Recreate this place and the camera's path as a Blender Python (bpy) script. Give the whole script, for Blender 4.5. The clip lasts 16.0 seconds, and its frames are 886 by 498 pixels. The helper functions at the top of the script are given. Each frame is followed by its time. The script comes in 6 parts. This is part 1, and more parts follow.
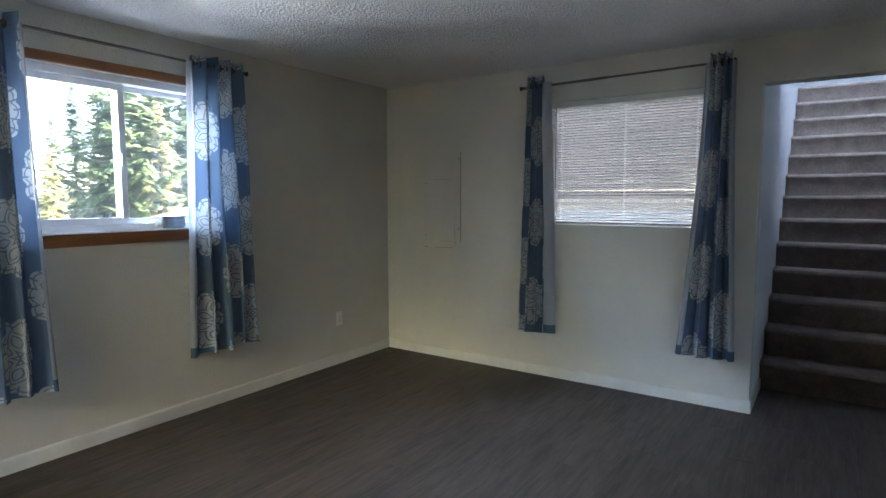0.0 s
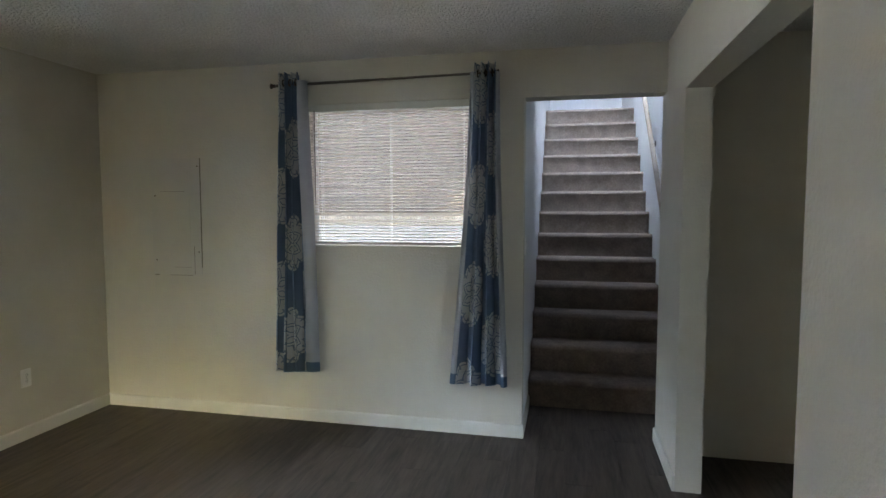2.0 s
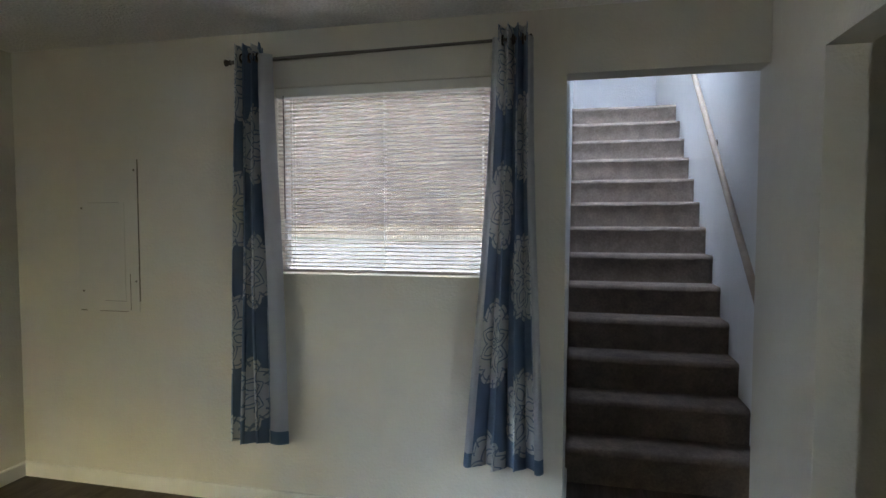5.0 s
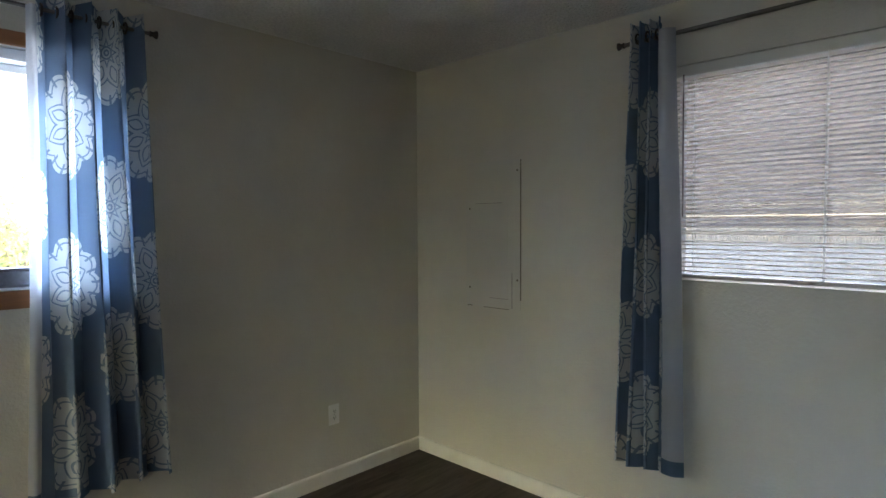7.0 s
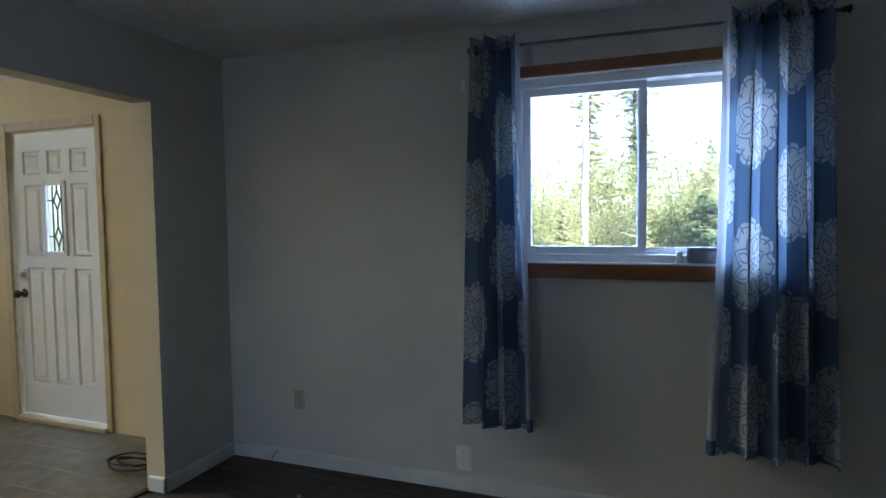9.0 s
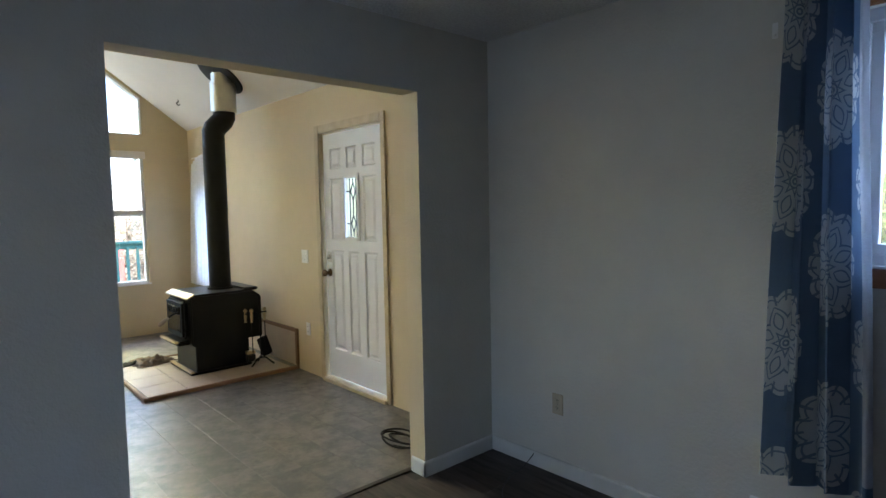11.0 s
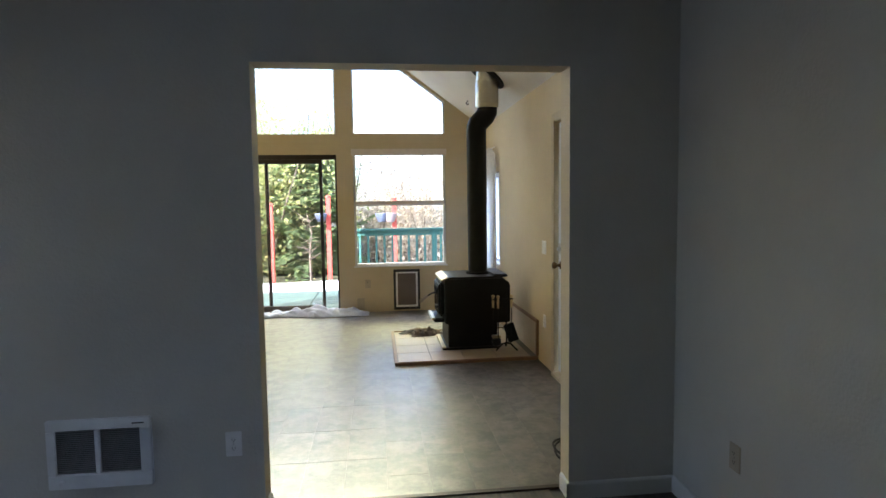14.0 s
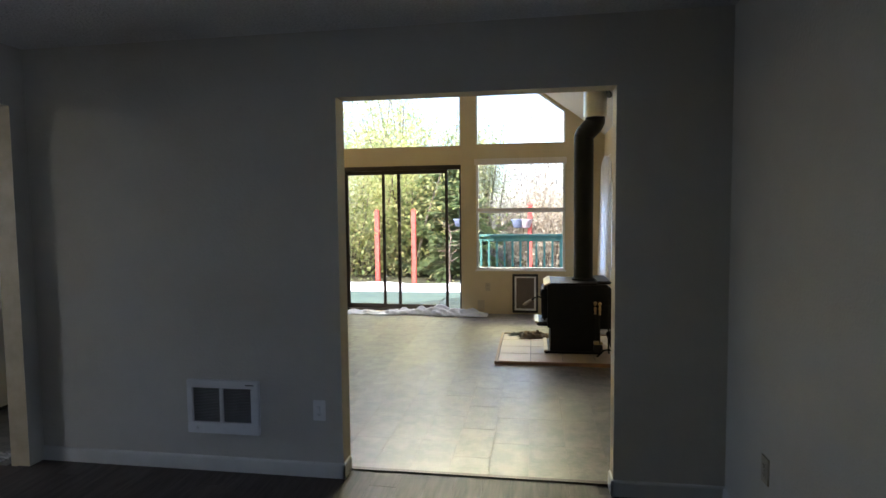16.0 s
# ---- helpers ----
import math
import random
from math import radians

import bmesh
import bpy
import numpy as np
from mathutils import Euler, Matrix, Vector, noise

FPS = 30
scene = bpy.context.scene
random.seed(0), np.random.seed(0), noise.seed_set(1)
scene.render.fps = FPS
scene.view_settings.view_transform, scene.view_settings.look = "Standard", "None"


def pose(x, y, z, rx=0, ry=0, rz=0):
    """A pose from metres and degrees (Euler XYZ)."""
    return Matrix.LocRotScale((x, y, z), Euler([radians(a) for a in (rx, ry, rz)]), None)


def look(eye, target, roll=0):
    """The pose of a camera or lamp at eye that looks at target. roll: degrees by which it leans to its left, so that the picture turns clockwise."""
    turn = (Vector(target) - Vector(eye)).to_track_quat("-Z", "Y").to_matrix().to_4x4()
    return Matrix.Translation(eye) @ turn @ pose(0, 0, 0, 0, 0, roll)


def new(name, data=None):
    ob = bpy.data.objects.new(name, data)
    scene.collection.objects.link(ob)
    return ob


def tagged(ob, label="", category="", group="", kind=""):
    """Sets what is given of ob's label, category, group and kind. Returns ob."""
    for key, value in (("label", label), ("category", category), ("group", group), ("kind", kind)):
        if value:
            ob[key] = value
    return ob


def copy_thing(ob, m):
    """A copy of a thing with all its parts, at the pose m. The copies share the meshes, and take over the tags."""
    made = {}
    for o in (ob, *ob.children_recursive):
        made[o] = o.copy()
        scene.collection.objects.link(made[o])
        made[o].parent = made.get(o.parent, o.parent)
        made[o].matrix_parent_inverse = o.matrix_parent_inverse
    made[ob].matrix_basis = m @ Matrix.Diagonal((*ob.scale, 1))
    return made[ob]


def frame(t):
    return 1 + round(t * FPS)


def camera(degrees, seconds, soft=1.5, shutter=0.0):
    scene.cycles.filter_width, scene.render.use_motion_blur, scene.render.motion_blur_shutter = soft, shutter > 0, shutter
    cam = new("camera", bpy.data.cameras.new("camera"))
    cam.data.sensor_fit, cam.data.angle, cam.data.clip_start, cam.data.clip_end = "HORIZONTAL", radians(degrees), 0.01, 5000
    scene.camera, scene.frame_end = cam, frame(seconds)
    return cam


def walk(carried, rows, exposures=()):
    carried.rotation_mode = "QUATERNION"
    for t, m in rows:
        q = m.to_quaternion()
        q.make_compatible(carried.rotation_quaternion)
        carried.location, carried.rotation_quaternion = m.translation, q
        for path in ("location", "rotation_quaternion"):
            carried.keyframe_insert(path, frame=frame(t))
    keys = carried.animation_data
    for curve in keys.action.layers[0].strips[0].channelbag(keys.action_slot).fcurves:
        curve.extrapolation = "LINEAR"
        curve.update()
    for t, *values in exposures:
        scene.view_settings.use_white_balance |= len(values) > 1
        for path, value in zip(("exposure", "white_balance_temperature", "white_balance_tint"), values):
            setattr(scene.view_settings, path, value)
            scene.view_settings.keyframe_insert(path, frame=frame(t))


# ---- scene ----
cam = camera(75.6, 16.0)
PATH = [
    (0, (3.487, -4.184, 1.429), (2.365, -2.539, 1.251), -0.1),
    (0.5, (3.445, -4.166, 1.444), (2.508, -2.407, 1.274), -0.2),
    (1, (3.458, -3.986, 1.44), (2.685, -2.148, 1.283), -0.2),
    (1.5, (3.429, -3.777, 1.457), (2.84, -1.871, 1.31), -0.1),
    (2, (3.346, -3.6, 1.458), (2.926, -1.649, 1.322), 0.0),
    (2.5, (3.261, -3.421, 1.477), (2.953, -1.449, 1.348), 0.0),
    (3, (3.273, -3.198, 1.47), (3.018, -1.217, 1.361), 0.1),
    (3.2, (3.263, -3.117, 1.479), (3.041, -1.133, 1.371), 0.2),
    (5.3, (3.117, -2.626, 1.491), (2.561, -0.708, 1.398), 0.0),
    (5.5, (3.107, -2.618, 1.487), (2.469, -0.725, 1.397), -0.0),
    (6, (3.009, -2.615, 1.483), (2.164, -0.804, 1.393), 0.0),
    (6.5, (2.834, -2.576, 1.479), (1.742, -0.902, 1.391), -0.1),
    (7, (2.681, -2.546, 1.477), (1.294, -1.107, 1.387), -0.3),
    (7.5, (2.619, -2.424, 1.465), (0.924, -1.366, 1.382), -0.3),
    (8, (2.657, -2.397, 1.469), (0.729, -1.874, 1.367), -0.3),
    (8.5, (2.801, -2.376, 1.453), (0.809, -2.526, 1.353), -0.7),
    (9, (2.853, -2.356, 1.462), (0.977, -3.041, 1.355), -0.7),
    (9.5, (2.79, -2.339, 1.473), (1.104, -3.41, 1.36), -0.6),
    (10, (2.736, -2.348, 1.473), (1.176, -3.594, 1.355), -0.6),
    (10.2, (2.711, -2.356, 1.486), (1.191, -3.65, 1.357), -0.8),
    (12.3, (2.11, -2.639, 1.446), (1.144, -4.385, 1.309), -0.8),
    (12.5, (2.07, -2.581, 1.45), (1.173, -4.363, 1.307), -0.9),
    (13, (1.896, -2.386, 1.424), (1.205, -4.258, 1.283), -0.9),
    (13.5, (1.675, -2.254, 1.445), (1.207, -4.193, 1.299), -0.9),
    (14, (1.454, -2.182, 1.453), (1.225, -4.163, 1.3), -0.8),
    (14.5, (1.332, -1.98, 1.453), (1.345, -3.975, 1.305), -0.8),
    (15, (1.222, -1.829, 1.463), (1.443, -3.811, 1.316), -0.9),
    (15.5, (1.064, -1.837, 1.467), (1.397, -3.804, 1.322), -0.7),
    (16, (0.953, -1.845, 1.473), (1.263, -3.816, 1.344), -0.6),
]
EXPOSURES = [(0.0, 3.55, 6100, 12), (1.5, 3.79, 6850, 11), (3.0, 3.71, 6950, 12), (5.5, 3.70, 6900, 12), (7.0, 3.53, 6450, 12), (8.0, 3.12, 5550, 10), (9.0, 2.34, 5250, 13), (9.5, 2.42, 5250, 14), (10.0, 2.7, 5250, 14), (12.5, 2.75, 5450, 16), (14.0, 2.3, 5500, 16), (16.0, 1.95, 5700, 17)]
walk(cam, [(t, look(eye, target, roll)) for t, eye, target, roll in PATH], EXPOSURES)

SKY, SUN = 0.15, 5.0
# added area lamps: those named sky stand in for light from the sky
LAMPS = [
    # unseen lamp added high in the stairwell for daylight from upstairs
    ("stair_fill", (3.6, 1.75, 4.85), (3.6, 3.60, 1.6), 0.85, 2.3, 3.9, (0.58, 0.74, 1.0)),
    ("sky_fill_west", (-6.5, -5.6, 6.0), (0.6, -2.0, 1.0), 6.0, 3.0, 600, (0.62, 0.78, 1.0)),
    # lamp added below the sill to brighten the living room ceiling
    ("ceiling_fill_west", (-4.6, -2.6, 0.25), (0.3, -2.4, 2.2), 5.0, 1.1, 55, (0.88, 0.93, 1.0)),
    ("sky_fill_north_west", (-6.5, 1.4, 6.0), (0.6, -2.8, 1.0), 6.0, 3.0, 95, (0.60, 0.76, 1.0)),
    # added above the view to brighten the blind slats
    ("sky_fill_north", (0.9, 3.6, 4.8), (2.2, 0.1, 1.7), 3.0, 2.0, 25, (0.95, 0.97, 1.0)),
    # lamp added in an unseen kitchen opening to brighten walls and fridge
    ("kitchen_fill_east", (6.96, -4.3, 1.55), (0.0, -4.1, 1.2), 1.15, 1.0, 2.6, (0.60, 0.78, 1.0)),
    ("sky_fill_south", (2.2, -13.6, 6.6), (2.0, -7.0, 1.0), 5.0, 2.5, 110, (0.98, 0.93, 1.0)),
    # yellow lamp added for the glow from sunlit leaves to the south
    ("yellow_fill_south", (0.6, -19.0, 8.0), (1.4, -5.0, 1.8), 9.0, 2.7, 520, (1.0, 0.90, 0.40)),
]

# ---- world, sun, added daylight lamps ----
world = bpy.data.worlds.new("sky_world")
scene.world = world
world.use_nodes = True
wn = world.node_tree
sky = wn.nodes.new("ShaderNodeTexSky")
sky.sky_type = "NISHITA"
sky.sun_disc = False
sky.sun_elevation = radians(34)
sky.sun_rotation = radians(47)
wn.links.new(sky.outputs[0], wn.nodes["Background"].inputs[0])
wn.nodes["Background"].inputs[1].default_value = SKY

sun_data = bpy.data.lights.new("sun", "SUN")
sun_data.energy, sun_data.angle, sun_data.color = SUN, radians(0.6), (1.0, 0.93, 0.80)
sun = new("sun", sun_data)
sun.matrix_world = look((29, 27, 27), (0, 0, 0))


def fill_lamp(name, eye, target, w, h, power, colour):
    """An added area lamp that stands in for daylight at an opening."""
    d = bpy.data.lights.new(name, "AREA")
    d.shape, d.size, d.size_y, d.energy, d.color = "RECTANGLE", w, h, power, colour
    if name == "stair_fill":
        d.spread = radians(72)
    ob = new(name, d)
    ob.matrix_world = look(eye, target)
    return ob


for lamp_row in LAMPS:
    fill_lamp(*lamp_row)

# ---- materials ----
def nodes_of(name):
    m = bpy.data.materials.new(name)
    m.use_nodes = True
    t = m.node_tree
    return m, t, t.nodes["Principled BSDF"]


def link(t, a, b):
    t.links.new(a, b)


def math_node(t, op, a, b=None, c=None):
    n = t.nodes.new("ShaderNodeMath")
    n.operation = op
    for i, v in enumerate((a, b, c)):
        if v is None:
            continue
        if isinstance(v, (int, float)):
            n.inputs[i].default_value = v
        else:
            link(t, v, n.inputs[i])
    return n.outputs[0]


def mix_col(t, fac, a, b):
    n = t.nodes.new("ShaderNodeMix")
    n.data_type = "RGBA"
    for i, v in ((0, fac), (6, a), (7, b)):
        if isinstance(v, (int, float)):
            n.inputs[i].default_value = v
        elif isinstance(v, (tuple, list)):
            n.inputs[i].default_value = (*v, 1.0)
        else:
            link(t, v, n.inputs[i])
    return n.outputs[2]


def ramp(t, fac, lo, hi):
    n = t.nodes.new("ShaderNodeMapRange")
    link(t, fac, n.inputs[0])
    n.inputs[1].default_value, n.inputs[2].default_value = lo, hi
    return n.outputs[0]


def coords(t, stretch=(1, 1, 1), shift=False):
    tc = t.nodes.new("ShaderNodeTexCoord")
    mp = t.nodes.new("ShaderNodeMapping")
    mp.inputs[3].default_value = stretch
    link(t, tc.outputs["Object"], mp.inputs[0])
    if shift:
        oi = t.nodes.new("ShaderNodeObjectInfo")
        k = math_node(t, "MULTIPLY", oi.outputs["Random"], 37.0)
        cb = t.nodes.new("ShaderNodeCombineXYZ")
        for i in range(3):
            link(t, k, cb.inputs[i])
        link(t, cb.outputs[0], mp.inputs[1])
    return mp.outputs[0]


def noise_of(t, vec, scale, detail=3.0, rough=0.55):
    n = t.nodes.new("ShaderNodeTexNoise")
    n.inputs["Scale"].default_value, n.inputs["Detail"].default_value, n.inputs["Roughness"].default_value = scale, detail, rough
    link(t, vec, n.inputs["Vector"])
    return n.outputs["Fac"]


def surface(name, c1, c2=None, rough=0.6, metal=0.0, scale=3.0, stretch=(1, 1, 1), bump=0.1, bscale=120.0, dist=0.002, rnd=0.0, spec=0.5, shift=False, grain=None):
    """A painted, wooden, stone or metal surface: two scales of variation and fine relief."""
    m, t, p = nodes_of(name)
    c2 = c2 or tuple(0.82 * v for v in c1)
    vec = coords(t, stretch, shift)
    big = ramp(t, noise_of(t, vec, scale), 0.3, 0.7)
    col = mix_col(t, big, c1, c2)
    if grain:
        g = ramp(t, noise_of(t, vec, grain[0], 5.0, 0.65), 0.35, 0.7)
        col = mix_col(t, math_node(t, "MULTIPLY", g, grain[1]), col, grain[2])
    if rnd:
        oi = t.nodes.new("ShaderNodeObjectInfo")
        hs = t.nodes.new("ShaderNodeHueSaturation")
        link(t, math_node(t, "MULTIPLY_ADD", oi.outputs["Random"], rnd, 1.0 - rnd / 2), hs.inputs["Value"])
        link(t, col, hs.inputs["Color"])
        col = hs.outputs[0]
    link(t, col, p.inputs["Base Color"])
    fine = noise_of(t, vec, bscale, 2.0)
    link(t, math_node(t, "MULTIPLY_ADD", fine, 0.25 * rough, 0.85 * rough), p.inputs["Roughness"])
    p.inputs["Metallic"].default_value = metal
    p.inputs["Specular IOR Level"].default_value = spec
    if bump:
        b = t.nodes.new("ShaderNodeBump")
        b.inputs["Strength"].default_value, b.inputs["Distance"].default_value = bump, dist
        link(t, fine, b.inputs["Height"])
        link(t, b.outputs[0], p.inputs["Normal"])
    return m


def wall_paint(name, c1, c2):
    """Roller-textured wall paint with faint smudges."""
    return surface(name, c1, c2, rough=0.62, scale=1.3, bump=0.65, bscale=62.0, dist=0.0045, spec=0.3, grain=(9.0, 0.14, tuple(0.72 * v for v in c1)))


def glass_mat(name, tint=(1, 1, 1), rough=0.0):
    m, t, p = nodes_of(name)
    p.inputs["Base Color"].default_value = (*tint, 1)
    p.inputs["Transmission Weight"].default_value = 1.0
    p.inputs["Roughness"].default_value = rough
    p.inputs["IOR"].default_value = 1.45
    return m


def cloth_mat(name, ground, motif, pattern=True, lets=0.35):
    """Woven cotton, printed with scalloped medallions in a half-drop repeat; lets some light through."""
    m, t, p = nodes_of(name)
    out = t.nodes["Material Output"]
    uv = t.nodes.new("ShaderNodeUVMap")
    uv.uv_map = "UVMap"
    sp = t.nodes.new("ShaderNodeSeparateXYZ")
    link(t, uv.outputs[0], sp.inputs[0])
    weave = noise_of(t, coords(t, (1, 1, 6)), 260.0, 2.0)
    col = mix_col(t, ramp(t, weave, 0.3, 0.75), ground, tuple(0.78 * v for v in ground))
    if pattern:
        RX, RY = 0.40, 0.62
        cx = math_node(t, "DIVIDE", sp.outputs[0], RX)
        odd = math_node(t, "MODULO", math_node(t, "FLOOR", cx), 2.0)
        vy = math_node(t, "ADD", math_node(t, "DIVIDE", sp.outputs[1], RY), math_node(t, "MULTIPLY", odd, 0.5))
        x = math_node(t, "MULTIPLY", math_node(t, "SUBTRACT", math_node(t, "FRACT", cx), 0.5), RX)
        y = math_node(t, "MULTIPLY", math_node(t, "SUBTRACT", math_node(t, "FRACT", vy), 0.5), RY)
        r = math_node(t, "SQRT", math_node(t, "ADD", math_node(t, "MULTIPLY", x, x), math_node(t, "MULTIPLY", y, y)))
        th = math_node(t, "ARCTAN2", y, x)
        lobe = math_node(t, "ABSOLUTE", math_node(t, "COSINE", math_node(t, "MULTIPLY", th, 6.0)))
        edge = math_node(t, "MULTIPLY_ADD", lobe, 0.025, 0.185)
        inside = math_node(t, "LESS_THAN", r, edge)
        # eight outlined petals, each with a teardrop, round a small flower; double rim
        sector = math_node(t, "SUBTRACT", math_node(t, "MODULO", math_node(t, "ADD", th, 2 * math.pi), math.pi / 4), math.pi / 8)
        along = math_node(t, "MULTIPLY", r, math_node(t, "COSINE", sector))
        off = math_node(t, "ABSOLUTE", math_node(t, "MULTIPLY", r, math_node(t, "SINE", sector)))

        def outline(start, length, half, thick):
            f = math_node(t, "DIVIDE", math_node(t, "SUBTRACT", along, start), length)
            fc = math_node(t, "MINIMUM", math_node(t, "MAXIMUM", f, 0.0), 1.0)
            w = math_node(t, "MULTIPLY", math_node(t, "SINE", math_node(t, "MULTIPLY", fc, math.pi)), half)
            near = math_node(t, "LESS_THAN", math_node(t, "ABSOLUTE", math_node(t, "SUBTRACT", off, w)), thick)
            return math_node(t, "MULTIPLY", near, math_node(t, "MULTIPLY", math_node(t, "GREATER_THAN", f, 0.0), math_node(t, "LESS_THAN", f, 1.0)))

        def ring(radius, thick):
            return math_node(t, "LESS_THAN", math_node(t, "ABSOLUTE", math_node(t, "SUBTRACT", r, radius)), thick)

        lines = outline(0.028, 0.125, 0.040, 0.0038)
        for more in (outline(0.055, 0.075, 0.020, 0.0034), ring(0.024, 0.0035), ring(0.010, 0.004)):
            lines = math_node(t, "MAXIMUM", lines, more)
        rim = math_node(t, "LESS_THAN", math_node(t, "ABSOLUTE", math_node(t, "SUBTRACT", math_node(t, "SUBTRACT", edge, r), 0.020)), 0.0036)
        scallop = math_node(t, "MULTIPLY", math_node(t, "GREATER_THAN", math_node(t, "SINE", math_node(t, "MULTIPLY", th, 24.0)), 0.80), math_node(t, "GREATER_THAN", r, math_node(t, "SUBTRACT", edge, 0.040)))
        lines = math_node(t, "MAXIMUM", lines, math_node(t, "MAXIMUM", rim, scallop))
        white = math_node(t, "MULTIPLY", inside, math_node(t, "SUBTRACT", 1.0, math_node(t, "MULTIPLY", lines, 0.85)))
        col = mix_col(t, white, col, motif)
    link(t, col, p.inputs["Base Color"])
    p.inputs["Roughness"].default_value = 0.85
    p.inputs["Specular IOR Level"].default_value = 0.2
    b = t.nodes.new("ShaderNodeBump")
    b.inputs["Strength"].default_value, b.inputs["Distance"].default_value = 0.2, 0.001
    link(t, weave, b.inputs["Height"])
    link(t, b.outputs[0], p.inputs["Normal"])
    tr = t.nodes.new("ShaderNodeBsdfTranslucent")
    link(t, col, tr.inputs[0])
    mx = t.nodes.new("ShaderNodeMixShader")
    mx.inputs[0].default_value = lets
    link(t, p.outputs[0], mx.inputs[1])
    link(t, tr.outputs[0], mx.inputs[2])
    link(t, mx.outputs[0], out.inputs[0])
    return m


def leaf_mat(name, c1, c2, lets=0.35):
    m, t, p = nodes_of(name)
    g = t.nodes.new("ShaderNodeNewGeometry")
    col = mix_col(t, g.outputs["Random Per Island"], c1, c2)
    link(t, col, p.inputs["Base Color"])
    p.inputs["Roughness"].default_value = 0.6
    tr = t.nodes.new("ShaderNodeBsdfTranslucent")
    link(t, col, tr.inputs[0])
    mx = t.nodes.new("ShaderNodeMixShader")
    mx.inputs[0].default_value = lets
    link(t, p.outputs[0], mx.inputs[1])
    link(t, tr.outputs[0], mx.inputs[2])
    link(t, mx.outputs[0], t.nodes["Material Output"].inputs[0])
    return m


def thin_white(name, c, lets=0.3):
    """White plastic or muslin that glows a little when lit from behind."""
    m, t, p = nodes_of(name)
    vec = coords(t)
    col = mix_col(t, ramp(t, noise_of(t, vec, 25.0), 0.3, 0.7), c, tuple(0.9 * v for v in c))
    link(t, col, p.inputs["Base Color"])
    p.inputs["Roughness"].default_value = 0.5
    tr = t.nodes.new("ShaderNodeBsdfTranslucent")
    link(t, col, tr.inputs[0])
    mx = t.nodes.new("ShaderNodeMixShader")
    mx.inputs[0].default_value = lets
    link(t, p.outputs[0], mx.inputs[1])
    link(t, tr.outputs[0], mx.inputs[2])
    link(t, mx.outputs[0], t.nodes["Material Output"].inputs[0])
    return m


def slate(name, c1, c2, c3):
    """Embossed slate-look vinyl: cloudy patches, thin pale veins and a soft sheen that follows them."""
    m, t, p = nodes_of(name)
    vec = coords(t, (1, 1, 1), True)
    cloud = ramp(t, noise_of(t, vec, 8.0, 7.0, 0.72), 0.40, 0.60)
    col = mix_col(t, cloud, c1, c2)
    fine = noise_of(t, vec, 34.0, 5.0, 0.65)
    warm = ramp(t, noise_of(t, vec, 3.0, 2.0), 0.35, 0.7)
    col = mix_col(t, math_node(t, "MULTIPLY", warm, 0.45), col, c3)
    col = mix_col(t, math_node(t, "MULTIPLY", ramp(t, fine, 0.30, 0.80), 0.45), col, tuple(0.70 * v for v in c2))
    oi = t.nodes.new("ShaderNodeObjectInfo")
    hs = t.nodes.new("ShaderNodeHueSaturation")
    link(t, math_node(t, "MULTIPLY_ADD", oi.outputs["Random"], 0.22, 0.89), hs.inputs["Value"])
    link(t, col, hs.inputs["Color"])
    link(t, hs.outputs[0], p.inputs["Base Color"])
    link(t, math_node(t, "MULTIPLY_ADD", cloud, 0.08, 0.29), p.inputs["Roughness"])
    p.inputs["Specular IOR Level"].default_value = 0.64
    b = t.nodes.new("ShaderNodeBump")
    b.inputs["Strength"].default_value, b.inputs["Distance"].default_value = 0.35, 0.002
    link(t, fine, b.inputs["Height"])
    link(t, b.outputs[0], p.inputs["Normal"])
    return m


PAINT_A = wall_paint("greige_wall_paint", (0.61, 0.585, 0.515), (0.55, 0.525, 0.46))
PAINT_B = wall_paint("cream_wall_paint", (0.60, 0.505, 0.325), (0.54, 0.45, 0.285))
PAINT_ST = wall_paint("white_stair_paint", (0.72, 0.73, 0.74), (0.66, 0.67, 0.68))
CEIL_A = surface("popcorn_ceiling", (0.87, 0.86, 0.84), (0.80, 0.79, 0.77), rough=0.9, scale=2.0, bump=1.0, bscale=72.0, dist=0.024, spec=0.2, grain=(80.0, 0.45, (0.42, 0.41, 0.40)))
CEIL_B = surface("plaster_ceiling", (0.72, 0.70, 0.68), (0.66, 0.64, 0.62), rough=0.85, scale=1.5, bump=0.35, bscale=60.0, dist=0.004, spec=0.2)
TRIM_W = surface("white_trim_paint", (0.66, 0.65, 0.61), (0.58, 0.57, 0.52), rough=0.42, scale=5.0, bump=0.06, bscale=40.0)
VINYL_W = surface("white_vinyl", (0.78, 0.79, 0.80), (0.72, 0.73, 0.74), rough=0.35, scale=4.0, bump=0.03)
PLANK_M = surface("grey_vinyl_plank", (0.056, 0.043, 0.034), (0.019, 0.0145, 0.0115), rough=0.50, scale=2.2, stretch=(6, 0.6, 1), bump=0.12, bscale=30.0, dist=0.0012, rnd=0.20, spec=0.22, shift=True, grain=(6.0, 0.75, (0.105, 0.084, 0.068)))
TILE_M = slate("slate_look_tile", (0.172, 0.156, 0.134), (0.060, 0.060, 0.063), (0.160, 0.128, 0.100))
GROUT = surface("pale_grout", (0.25, 0.235, 0.21), rough=0.7, scale=20)
SUBFLOOR = surface("dark_joint", (0.05, 0.042, 0.036), rough=0.8)
TRIM_OAK = surface("stained_wood_trim", (0.30, 0.125, 0.040), (0.22, 0.088, 0.028), rough=0.42, scale=2.0, stretch=(1, 1, 12), bump=0.08, bscale=60.0, grain=(7.0, 0.5, (0.15, 0.055, 0.018)))
